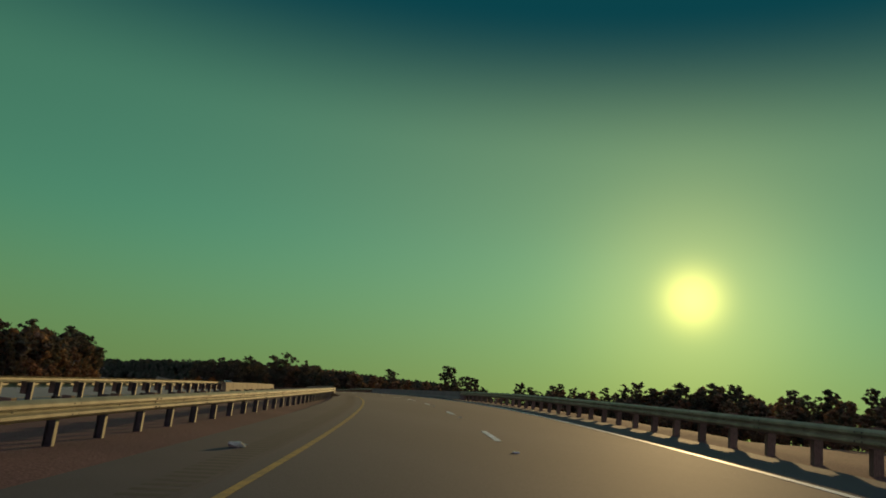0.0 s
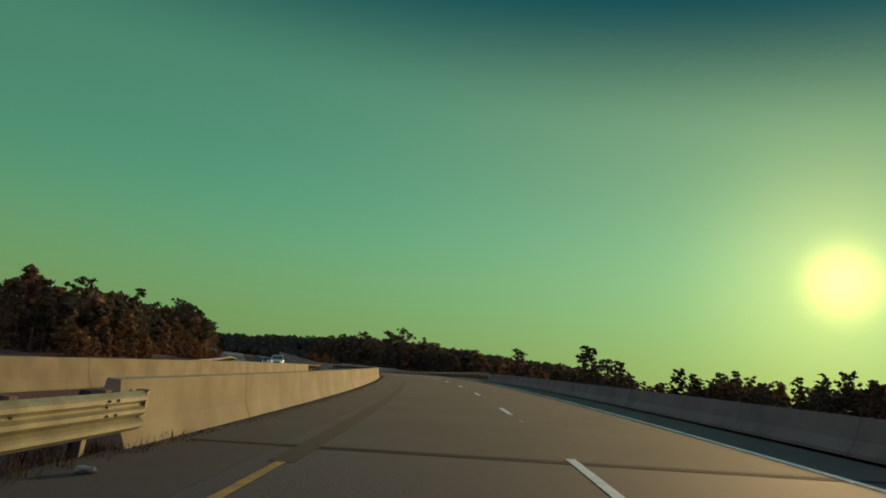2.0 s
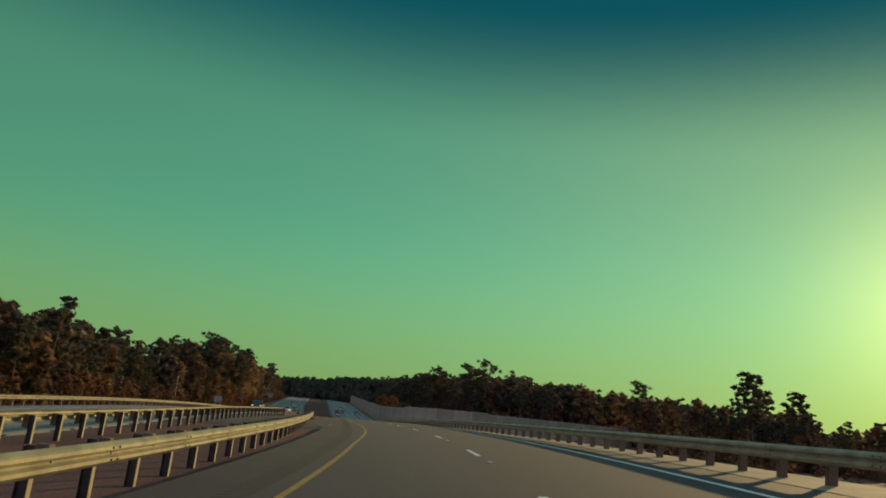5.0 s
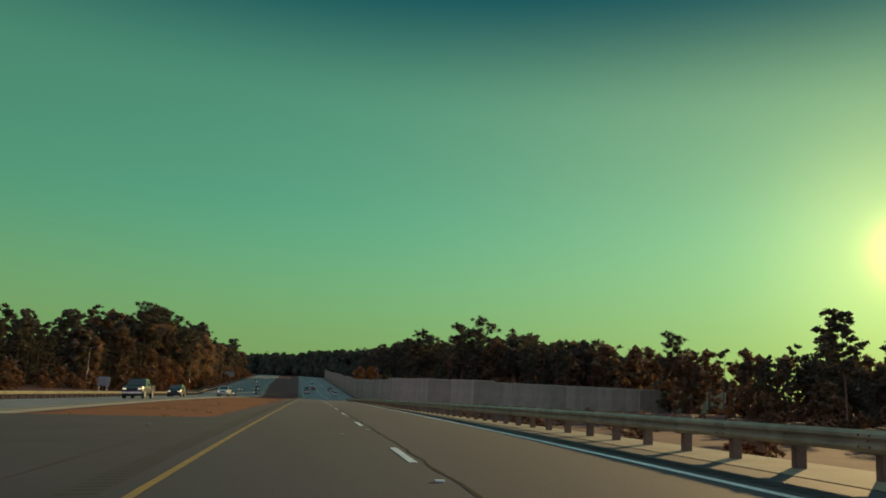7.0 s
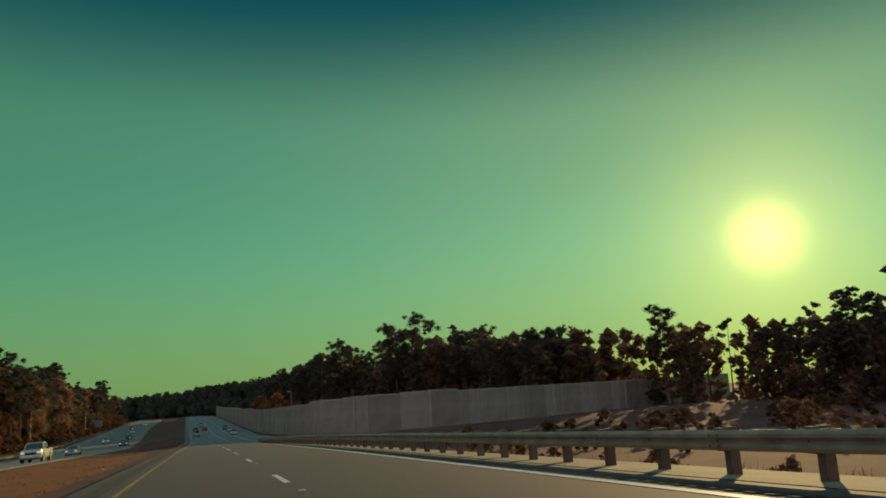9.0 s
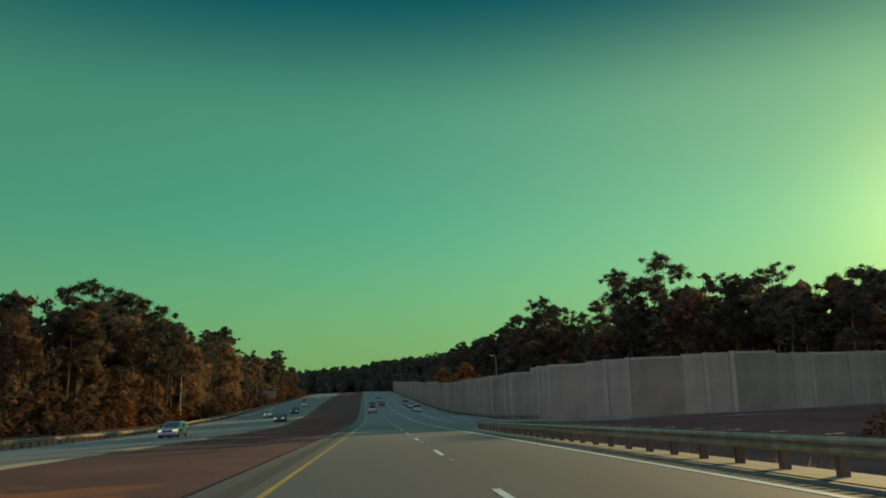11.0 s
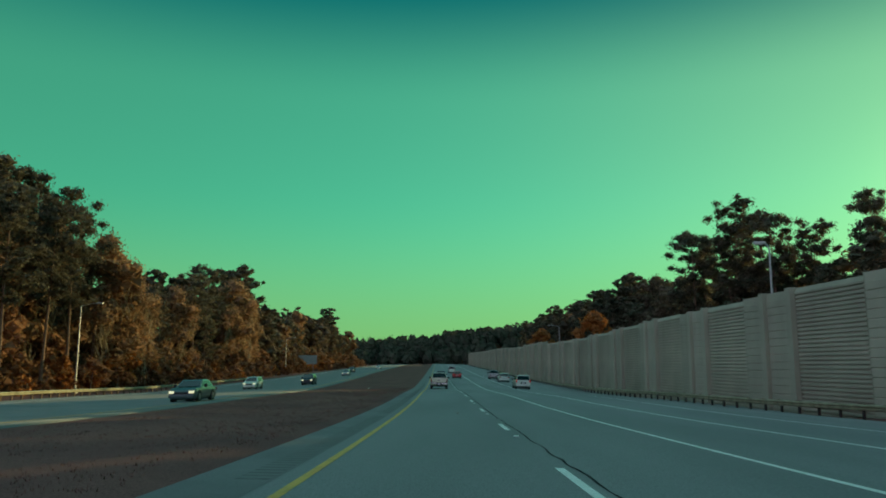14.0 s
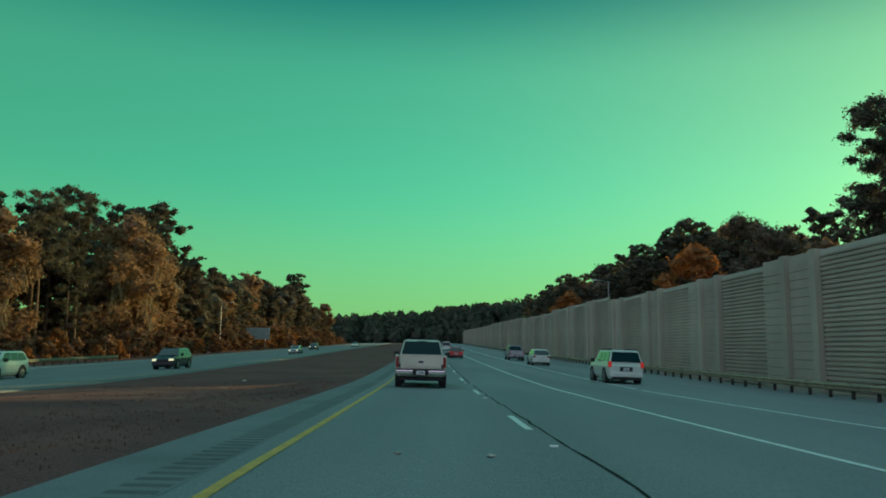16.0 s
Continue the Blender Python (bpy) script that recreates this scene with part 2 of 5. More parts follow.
RUST = material("rust_leaves", (0.30, 0.11, 0.035), 0.75, colour2=(0.37, 0.165, 0.05), scale=0.4, vary=0.3, island=0.45, through_light=0.35, spec=0.2)
BRUSH = material("brown_brush", (0.18, 0.098, 0.058), 0.8, colour2=(0.27, 0.14, 0.074), scale=0.3, vary=0.35, island=0.5, through_light=0.42, spec=0.1)
MOSS = material("hanging_moss", (0.27, 0.21, 0.14), 0.9, colour2=(0.34, 0.26, 0.16), scale=1, vary=0.2, island=0.4, through_light=0.3, spec=0.1)

# ---- the lie of the road ----
# The way is told by a station along the driven lane and an offset across it, to the right.
BEND = ([0, 50, 100, 150, 200, 300, 400, 500], [-22.79, -16.36, -11.78, -7.33, 0.65, 0.6, 0.73, 1.76])
GRADE = ([0, 60, 120, 180, 240, 300, 360, 420, 480, 540, 620, 860, 1000], [4.06, 1.66, 0.64, -1.18, -2.68, -2.76, -3.53, -3.21, -1.4, 0.35, 1.05, 1.0, 0.6])
BANK = ([0, 50, 100, 150, 200, 300, 400, 500, 560], [6.27, 7.73, 7.86, 9.8, 5.83, 3.03, -1.0, -2.82, -2.5])
S0, S1 = -80.0, 1100.0
_s = np.arange(S0, S1 + 0.5, 1.0)
_hd = np.radians(np.interp(_s, *BEND))
_zero = int(-S0)
_x = np.concatenate([[0], np.cumsum(-np.sin(_hd))[:-1]])
_y = np.concatenate([[0], np.cumsum(np.cos(_hd))[:-1]])
_z = np.concatenate([[0], np.cumsum(np.interp(_s, *GRADE) / 100)[:-1]])
_z = _z + np.interp(_s, [430, 451, 466, 481, 490, 500, 517], [0, 0.05, 0.12, 0.22, 0.22, 0.15, 0])   # a slight heave before the dip
_x, _y, _z = _x - _x[_zero], _y - _y[_zero], _z - _z[_zero]


def road_z(s):
    return float(np.interp(s, _s, _z))


def heading(s):
    return float(np.interp(s, _s, _hd))


def spot(s, l, z=0.0):
    """The place at station s, offset l, z above the road's middle."""
    h = heading(s)
    return Vector((float(np.interp(s, _s, _x)) + math.cos(h) * l, float(np.interp(s, _s, _y)) + math.sin(h) * l, road_z(s) + z))


def smooth(a, b, v):
    u = min(max((v - a) / (b - a), 0.0), 1.0)
    return u * u * (3 - 2 * u)


def left_lie(s, l):
    """Height of the land to the left of the lane, against the lane's middle."""
    b = float(np.interp(s, *BANK)) / 100
    early = b * max(l, -25) - 0.16 * min(30.0, max(0.0, -l - 26))
    middle = float(np.interp(l, [-60, -30, -24, -12, -6, 0], [-1.1, -1.0, -0.8, -0.22, -0.2, 0]))
    late = float(np.interp(l, [-60, -44, -26, -16, -12, -8, -4, 0], [-0.6, -0.7, -0.5, -0.2, -0.12, -0.2, 0.06, 0]))
    if s < 290:
        w = smooth(195, 300, s)
        v = early * (1 - w) + middle * w
    else:
        w = smooth(300, 420, s)
        v = middle * (1 - w) + late * w
    v -= 2.6 * smooth(150, 200, s) * (1 - smooth(340, 400, s)) * smooth(-28, -42, l)
    return v + 0.03 * smooth(230, 300, s) * max(0.0, -l - 60)


def right_lie(s, l):
    b = float(np.interp(s, *BANK)) / 100
    brk = float(np.interp(s, [100, 220, 280, 400], [0, 0.03, 0.10, 0.08]))
    near = b * min(l, 9.0) - brk * max(0.0, min(l, 9.0) - 5.6)
    drop = float(np.interp(l, [0, 9.2, 20, 60, 200], [0, 0, -2.6, -2.0, 1.0]))
    flat = b * min(l, 20) + 0.02 * max(0, l - 24)
    w = smooth(380, 425, s)
    return (near + drop) * (1 - w) + flat * w


def lie(s, l):
    return left_lie(s, l) if l < 0 else right_lie(s, l)


def land(s, l, up=0.0):
    return spot(s, l, lie(s, l) + up)


def frame_at(s, l, up=0.0, turn=0.0):
    """A pose on the land with y along the road."""
    p = land(s, l, up)
    return Matrix.Translation(p) @ Matrix.Rotation(heading(s) + radians(turn), 4, "Z")


def mesh_of(name, verts, faces, mat=None, smooth_shade=False):
    me = bpy.data.meshes.new(name)
    me.from_pydata([tuple(v) for v in verts], [], faces)
    if mat:
        me.materials.append(mat)
    if smooth_shade:
        me.polygons.foreach_set("use_smooth", [True] * len(me.polygons))
    me.update()
    return me


def part(name, bm, mat, parent=None, label=""):
    """Links a bmesh as one mesh object under a thing or a part."""
    me = bpy.data.meshes.new(name)
    bm.to_mesh(me)
    bm.free()
    if mat:
        me.materials.append(mat)
    ob = new(name, me)
    ob.parent = parent
    if label:
        tagged(ob, label)
    return ob


def piece(name, me, parent, m=None, label=""):
    """An object on a shared mesh under its thing, placed in the thing's own space."""
    ob = new(name, me)
    ob.parent = parent
    if m is not None:
        ob.matrix_basis = m
    if label:
        tagged(ob, label)
    return ob


def sheet(name, stations, offsets, up, mat, lies=lie):
    """A strip of surface that follows the road: offsets is a function of the station that gives the places across."""
    verts, faces = [], []
    for s in stations:
        across = offsets(s)
        for l in across:
            verts.append(spot(s, l, lies(s, l) + up))
    n = len(across)
    for i in range(len(stations) - 1):
        for j in range(n - 1):
            a = i * n + j
            faces.append((a, a + 1, a + n + 1, a + n))
    return new(name, mesh_of(name, verts, faces, mat, True))


def stations(a, b, step=4.0):
    n = max(1, int(math.ceil((b - a) / step)))
    return [a + (b - a) * i / n for i in range(n + 1)]


# ---- ground, roads ----
ACROSS = [-320, -240, -170, -120, -90, -74, -60, -50, -44, -40, -36, -32, -28, -24, -20, -18, -16, -14, -12, -10, -8, -6.5, -5, -4, 0, 4, 7, 8.2, 9.2, 12, 16, 20, 24, 30, 40, 55, 75, 100, 140, 190, 260, 340]


def near_edge(s):
    return float(np.interp(s, [-80, 60, 200, 290, 400, 480, 560, 650, 1100], [-12.5, -12.5, -12.5, -12.2, -13.2, -15.3, -17.5, -19.5, -21]))


def far_edge(s):
    return float(np.interp(s, [-80, 200, 290, 363, 450, 500, 560, 650, 1100], [-25, -25, -24.5, -26, -32.5, -36.5, -38, -39, -39]))


def right_edge(s):
    return float(np.interp(s, [-80, 300, 385, 440, 470, 1100], [7.0, 7.0, 8.6, 17.2, 20.4, 20.4]))


def ground_lie(s, l):
    """The land, with the swell of tussocks off the pavement, and cut away a little under the pavement."""
    v = lie(s, l)
    if -4.2 < l < right_edge(s) + 0.6:
        return v - 0.12
    if 184 < s < 252 and -15 < l < -3:
        return v - 0.02
    if far_edge(s) - 1.5 < l < near_edge(s) + 2.5:
        return v - 0.02
    p = spot(s, l)
    return v - 0.03 + 0.10 * noise.noise(p * 0.35) * min(1.0, (abs(l) - 4) / 6)


ground = sheet("ground", stations(S0, S1, 3.0), lambda s: ACROSS, -0.03, COVER, ground_lie)


def bare(s, l):
    """How bare the clay lies: a graded patch in the median after the rails end, and a worn strip by the right rail."""
    patch = smooth(236, 248, s) * (1 - smooth(335, 362, s)) * smooth(-12.6, -11.0, l) * (1 - smooth(-5.2, -3.9, l))
    strip = smooth(150, 200, s) * (1 - smooth(330, 400, s)) * smooth(7.6, 8.2, l) * (1 - smooth(9.5, 12, l))
    return max(patch, 0.75 * strip)


at_bare = ground.data.attributes.new("bare", "FLOAT", "POINT")
at_bare.data.foreach_set("value", [bare(s, l) for s in stations(S0, S1, 3.0) for l in ACROSS])
tagged(ground, "dry brown grass verges and median beside the highway", "ground", kind="structure")

far = bpy.data.meshes.new("far_ground")
big = 4500
far_ground = new("ground", mesh_of("ground", [(-big, -big, -9), (big, -big, -9), (big, big, -9), (-big, big, -9)], [(0, 1, 2, 3)], GRASS))
tagged(far_ground, "distant dry land reaching the horizon", "ground", kind="structure")


def lighten(ob, at_stations, columns):
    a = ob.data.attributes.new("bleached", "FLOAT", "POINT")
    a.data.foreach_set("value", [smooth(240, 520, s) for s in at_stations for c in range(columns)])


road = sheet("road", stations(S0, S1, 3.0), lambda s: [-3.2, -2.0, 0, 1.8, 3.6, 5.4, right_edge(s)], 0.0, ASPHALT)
lighten(road, stations(S0, S1, 3.0), 7)
tagged(road, "worn grey asphalt highway with two lanes and shoulders", "road", kind="structure")


oncoming = sheet("road", stations(S0, S1, 3.0), lambda s: [far_edge(s) + (near_edge(s) - far_edge(s)) * u for u in (0, 0.125, 0.25, 0.375, 0.5, 0.625, 0.75, 0.875, 1)] + [near_edge(s) + 0.04], 0.015, OLD_ASPHALT, lambda s, l: lie(s, l) - (0.5 if l > near_edge(s) + 0.02 else 0.0))
tagged(oncoming, "pale bleached asphalt carriageway for oncoming traffic", "road", kind="structure")


def stripe(name, a, b, l, width, mat, label, up=0.006, parent=None, step=2.0):
    ob = sheet(name, stations(a, b, step), lambda s: [l(s) - width / 2, l(s) + width / 2] if callable(l) else [l - width / 2, l + width / 2], up, mat)
    tagged(ob, label, "road marking", kind="structure")
    return ob


stripe("lane_line", S0, 69, -1.88, 0.12, WORN_YELLOW, "solid orange yellow edge line, dirty and worn")
stripe("lane_line", 69, 140, -1.88, 0.30, BROWN_LINE, "dirt brown edge line across the bridge deck")
stripe("lane_line", 140, 330, lambda s: float(np.interp(s, [176, 190, 204, 220], [-1.88, -1.6, -1.56, -1.88])), 0.13, WORN_YELLOW, "solid orange yellow edge line, dirty and worn")
stripe("lane_line", 330, S1, -1.9, 0.13, YELLOW, "solid yellow edge line worn by traffic")
stripe("lane_line", S0, S1, lambda s: float(np.interp(s, [400, 440], [5.42, 5.6])), 0.15, WHITE, "solid white line beside the outer lane")
stripe("lane_line", 432, S1, 10.1, 0.15, WHITE, "solid white line of the merging lane")
stripe("lane_line", 440, S1, 14.6, 0.12, WHITE, "faint white edge line by the wall shoulder")
stripe("lane_line", S0, S1, lambda s: near_edge(s) - 1.4, 0.15, YELLOW, "faded yellow edge line of the far carriageway", up=0.03)
stripe("lane_line", S0, S1, lambda s: far_edge(s) + 2.8, 0.15, WHITE, "faded white edge line of the far carriageway", up=0.03)

# ---- trees ----
def facets(level):
    """A ball of triangles: eight at level 0, four times as many at each level after."""
    t = np.array([[(a, 0, 0), (0, b, 0), (0, 0, c)] for a in (1, -1) for b in (1, -1) for c in (1, -1)], float)
    for i in range(level):
        m = [(t[:, k] + t[:, (k + 1) % 3]) / 2 for k in range(3)]
        t = np.concatenate([np.stack([t[:, 0], m[0], m[2]], 1), np.stack([m[0], t[:, 1], m[1]], 1), np.stack([m[2], m[1], t[:, 2]], 1), np.stack(m, 1)])
        t /= np.linalg.norm(t, axis=2, keepdims=True)
    return t


BALLS = [facets(0), facets(1), facets(2)]


def leaf_cloud(rng, centre, radii, count, size, droop=0.0, wide=0.62, core=None, solid=0.7):
    """Small pointed leaf shapes laid like scales over an uneven clump, so that it takes light as a volume; core: the clump's dense inside, in ragged facets."""
    d = rng.normal(size=(count, 3))
    d /= np.linalg.norm(d, axis=1, keepdims=True)
    lump = 0.82 + 0.22 * np.sin(3.1 * d[:, :1] + 5 * d[:, 2:] + centre[0]) * np.cos(4.3 * d[:, 1:2] + centre[1])
    c = np.asarray(centre) + d * (0.62 + 0.48 * rng.random((count, 1))) * lump * np.asarray(radii)
    n = d + 0.55 * rng.normal(size=(count, 3))
    n[:, 2] += 0.25
    u = np.cross(n, rng.normal(size=(count, 3)))
    u /= np.linalg.norm(u, axis=1, keepdims=True) + 1e-6
    u[:, 2] -= droop
    v = np.cross(n, u)
    v /= np.linalg.norm(v, axis=1, keepdims=True) + 1e-6
    k = size * (0.6 + 0.8 * rng.random((count, 1)))
    q = np.stack([c - u * k, c + v * k * 1.7 * wide, c + u * k], 1).reshape(-1, 3)
    if core is not None:
        b = BALLS[core]
        e = b * (solid + 0.14 * rng.random((len(b), 1, 1))) + 0.10 * rng.normal(size=b.shape)
        a = rng.random() * 6.283
        turn = np.array([[math.cos(a), math.sin(a), 0], [-math.sin(a), math.cos(a), 0], [0, 0, 1]])
        q = np.concatenate([q, (e.reshape(-1, 3) @ turn) * np.asarray(radii) + np.asarray(centre)])
    return q


def tube(verts, faces, points, radii, sides=6):
    base = len(verts)
    for p, r in zip(points, radii):
        for i in range(sides):
            a = 2 * math.pi * i / sides
            verts.append((p[0] + r * math.cos(a), p[1] + r * math.sin(a), p[2]))
    for i in range(len(points) - 1):
        for j in range(sides):
            a, b = base + i * sides + j, base + i * sides + (j + 1) % sides
            faces.append((a, b, b + sides, a + sides))


def tree(kind, height, seed, leaves, mat, name, label, dense=1.0, spread=1.0, low=None, leaf=1.0, moss=0, core=0, solid=0.7):
    """A tapered trunk with limbs, and a crown of clumps with gaps between them."""
    rng = np.random.default_rng(seed)
    root = new(name)
    tv, tf = [], []
    lean = rng.normal(size=2) * 0.02 * height
    r0 = (0.008 * height + 0.05) if kind in ("pine", "full") else (0.011 * height + 0.08)
    trunk_pts = [(lean[0] * u * u + 0.15 * math.sin(3 * u + seed), lean[1] * u * u, height * u * 0.95 - 0.3) for u in np.linspace(0, 1, 8)]
    tube(tv, tf, trunk_pts, [r0 * (1.25 if i == 0 else 1 - 0.85 * i / 7) for i in range(8)], 7)
    quads, hang = [], []
    low = low if low is not None else {"pine": 0.5, "full": 0.06}.get(kind, 0.1)
    count = int({"pine": 34, "full": 44, "broad": 42, "bush": 14}[kind] * dense)
    width = {"pine": 0.175, "full": 0.19, "broad": 0.22, "bush": 0.5}[kind] * height * spread
    for i in range(count):
        u = low + (1 - low) * ((i + rng.random()) / count)
        w = (u - low) / (1 - low)
        if kind == "pine":
            reach = width * math.sin(math.pi * (0.22 + 0.56 * w)) * (0.35 + 0.7 * rng.random())
        elif kind == "full":
            reach = width * (1 - w ** 2.4) ** 0.6 * min(1, 0.6 + 2 * w) * (0.6 + 0.45 * rng.random()) + 0.25
        elif kind == "broad":
            reach = width * math.sqrt(max(0.05, 1 - (2 * w - 0.85) ** 2 * 0.75)) * (0.3 + 0.8 * rng.random())
        else:
            reach = width * math.sqrt(max(0.05, 1 - w * w)) * (0.3 + 0.8 * rng.random())
        a = rng.random() * 2 * math.pi
        j = min(6, int(u * 7))
        f = u * 7 - j
        t0 = np.array(trunk_pts[j]) * (1 - f) + np.array(trunk_pts[j + 1]) * f
        tip = t0 + np.array([math.cos(a) * reach, math.sin(a) * reach, reach * {"pine": 0.05 + 0.4 * w, "full": 0.12}.get(kind, 0.25)])
        if kind != "bush" and reach > 0.8 and leaves > 60:
            tube(tv, tf, [tuple(t0), tuple((t0 + tip) / 2 + [0, 0, 0.15]), tuple(tip)], [0.09 * r0 * 4 * (1.1 - u), 0.05 * r0 * 4 * (1.1 - u) + 0.015, 0.015], 4)
        if kind in ("pine", "full"):
            # a bough carries flat tufts one after the other, the last ones at its tip
            for k in ((0.5, 0.85, 1.05) if kind == "pine" else (0.55, 0.95)):
                c = t0 + (tip - t0) * k + rng.normal(size=3) * [0.9, 0.9, 0.6] * (0.02 * height)
                size = (0.042 if leaves > 10 else 0.07) * height * (0.6 + 0.8 * rng.random())
                quads.append(leaf_cloud(rng, c, (size, size, size * 0.68), leaves, (0.24 + 0.008 * height) * leaf, wide=0.5, core=core, solid=solid))
            if moss and i % 2 == 0:
                hang.append(leaf_cloud(rng, tip - [0, 0, height * 0.045], (0.5, 0.5, height * 0.04), moss, 0.42, droop=2.2, wide=0.2))
            continue
        size = (0.074 if kind == "pine" else 0.102 if kind == "broad" else 0.17) * height * (0.7 + 0.7 * rng.random())
        flat = 0.42 if kind == "pine" else 0.8
        quads.append(leaf_cloud(rng, tip, (size, size, size * flat), leaves, (0.24 + 0.008 * height if kind != "bush" else 0.17) * leaf, core=core, solid=solid))
        if moss and i % 3 == 0:
            hang.append(leaf_cloud(rng, tip - [0, 0, size * 1.6], (size * 0.35, size * 0.35, size * 1.3), moss, 0.42, droop=2.2, wide=0.2))
    bole = piece("trunk", mesh_of("trunk", tv, tf, BARK, True), root)
    q = np.concatenate(quads)
    me = bpy.data.meshes.new("crown")
    me.from_pydata(q.tolist(), [], np.arange(len(q)).reshape(-1, 3).tolist())
    me.materials.append(mat)
    piece("crown", me, root)
    if hang:
        q = np.concatenate(hang)
        me = bpy.data.meshes.new("hanging_moss")
        me.from_pydata(q.tolist(), [], np.arange(len(q)).reshape(-1, 3).tolist())
        me.materials.append(MOSS)
        tagged(piece("hanging_moss", me, root, label="grey hanging moss"), kind="stuff")
    return tagged(root, label, "bush" if kind == "bush" else "tree")


rng = random.Random(4)
AWAY = pose(0, 0, -200)
PINES = [tree("pine", h, 10 + i, 80, NEEDLES, "pine_tree", "tall dark green pine with a bare trunk in the roadside wood", leaf=0.40, solid=0.42) for i, h in enumerate((25, 27, 23))]
FULL = [tree("full", h, 15 + i, 72, NEEDLES, "pine_tree", "dense olive pine with boughs down to the ground", leaf=0.46, solid=0.42) for i, h in enumerate((19, 22, 15))]
BROAD = [tree("broad", h, 30 + i, 130, m, "broadleaf_tree", "broad brownish green tree at the edge of the wood", leaf=0.55, core=1, solid=0.42) for i, (h, m) in enumerate(((20, LEAVES), (22, OLIVE), (18, OLIVE)))]
MOSSY = [tree("broad", h, 40 + i, 120, LEAVES, "broadleaf_tree", "tall tree hung with grey moss at the wood's edge", moss=40, leaf=0.55, core=1, solid=0.42) for i, h in enumerate((23, 21))]
MID_PINES = [tree("pine", h, 20 + i, 14, NEEDLES, "pine_tree", "tall dark pine in the roadside wood", leaf=0.66, dense=1.1) for i, h in enumerate((25, 27, 23))]
MID_FULL = [tree("full", h, 25 + i, 15, NEEDLES, "pine_tree", "dense olive pine in the roadside wood", leaf=0.72) for i, h in enumerate((20, 23))]
MID_BROAD = [tree("broad", h, 100 + i, 46, m, "broadleaf_tree", "broad brownish tree in the roadside wood", leaf=0.75) for i, (h, m) in enumerate(((20, LEAVES), (22, OLIVE), (18, OLIVE)))]
BACK_PINES = [tree("full", h, 80 + i, 13, NEEDLES, "pine_tree", "dark pine deep in the roadside wood", leaf=1.2, solid=0.66, low=0.02, dense=0.5) for i, h in enumerate((24, 26, 22))]
BACK_BROAD = [tree("broad", h, 90 + i, 15, LEAVES, "broadleaf_tree", "brownish tree deep in the roadside wood", leaf=1.2, dense=0.7, low=0.03, solid=0.66) for i, h in enumerate((21, 23))]
SCRUB = [tree("broad", h, 60 + i, 20, m, "scrub_tree", "low brown scrub tree before the wood", low=0.02, spread=1.35, dense=0.7, leaf=0.75) for i, (h, m) in enumerate(((8, LEAVES), (7, BRUSH), (9, BRUSH)))]
RUSTY = [tree("broad", h, 50 + i, 70, RUST, "autumn_tree", "autumn tree with rust orange leaves", spread=1.15, leaf=0.5) for i, h in enumerate((11, 8))]
BUSHES = [tree("bush", h, 70 + i, 24, m, "bush", "dry brown bush at the foot of the wood") for i, (h, m) in enumerate(((3.2, BRUSH), (4.0, BRUSH), (2.6, RUST)))]
for t in PINES + FULL + BROAD + MOSSY + MID_PINES + MID_FULL + MID_BROAD + BACK_PINES + BACK_BROAD + SCRUB + RUSTY + BUSHES:
    t.matrix_basis = AWAY
used_trees = set()


deep = {-1: [], 1: []}   # trees deep in the woods of either side, joined into one mass


def plant(pick, s, l, scale=1.0, sink=0.2, group=""):
    src = rng.choice(pick)
    if 40 < l < 118 and 396 < s < float(np.interp(l, [48, 70, 96, 126], [426, 433, 444, 458])) + 5:
        return None   # the ramp and its wall lie here
    if src in BACK_PINES or src in BACK_BROAD:
        p = land(s, l, -sink)
        deep[1 if l > 0 else -1].append((src, Matrix.Translation(p) @ Matrix.Rotation(rng.random() * 6.283, 4, "Z") @ Matrix.Diagonal((scale, scale, scale * rng.uniform(0.92, 1.08), 1))))
        return None
    p = land(s, l, -sink)
    m = Matrix.Translation(p) @ Matrix.Rotation(rng.random() * 6.283, 4, "Z")
    if src.name not in used_trees:
        used_trees.add(src.name)
        ob = src
        ob.matrix_basis = m @ Matrix.Diagonal((scale, scale, scale, 1))
    else:
        ob = copy_thing(src, m)
        ob.scale = (scale, scale, scale * rng.uniform(0.92, 1.08))
    if group:
        tagged(ob, group=group)
    return ob


def wood(s0, s1, edge, rows, step, mix, group, jitter=2.5, scale=(0.8, 1.1)):
    s = s0
    while s < s1:
        for r in range(rows):
            l = edge(s) + (1 if edge(s) > 0 else -1) * (r * 7.0 + rng.uniform(-jitter, jitter))
            plant(rng.choice(mix), s + rng.uniform(-2, 2), l, rng.uniform(*scale), group=group)
        s += step * rng.uniform(0.8, 1.25)


left_wood = lambda s: float(np.interp(s, [250, 330, 430, 480, 560, 860], [-82, -72, -60, -50, -50, -47]))


def left_tall(s):
    return float(np.interp(s, [280, 400, 445, 470, 500, 526, 534, 560, 580, 610, 640, 654, 662, 720, 800, 855], [0.7, 0.72, 0.85, 1.0, 1.1, 1.1, 0.80, 0.76, 0.86, 1.02, 1.14, 1.16, 0.95, 0.96, 0.98, 0.85]))


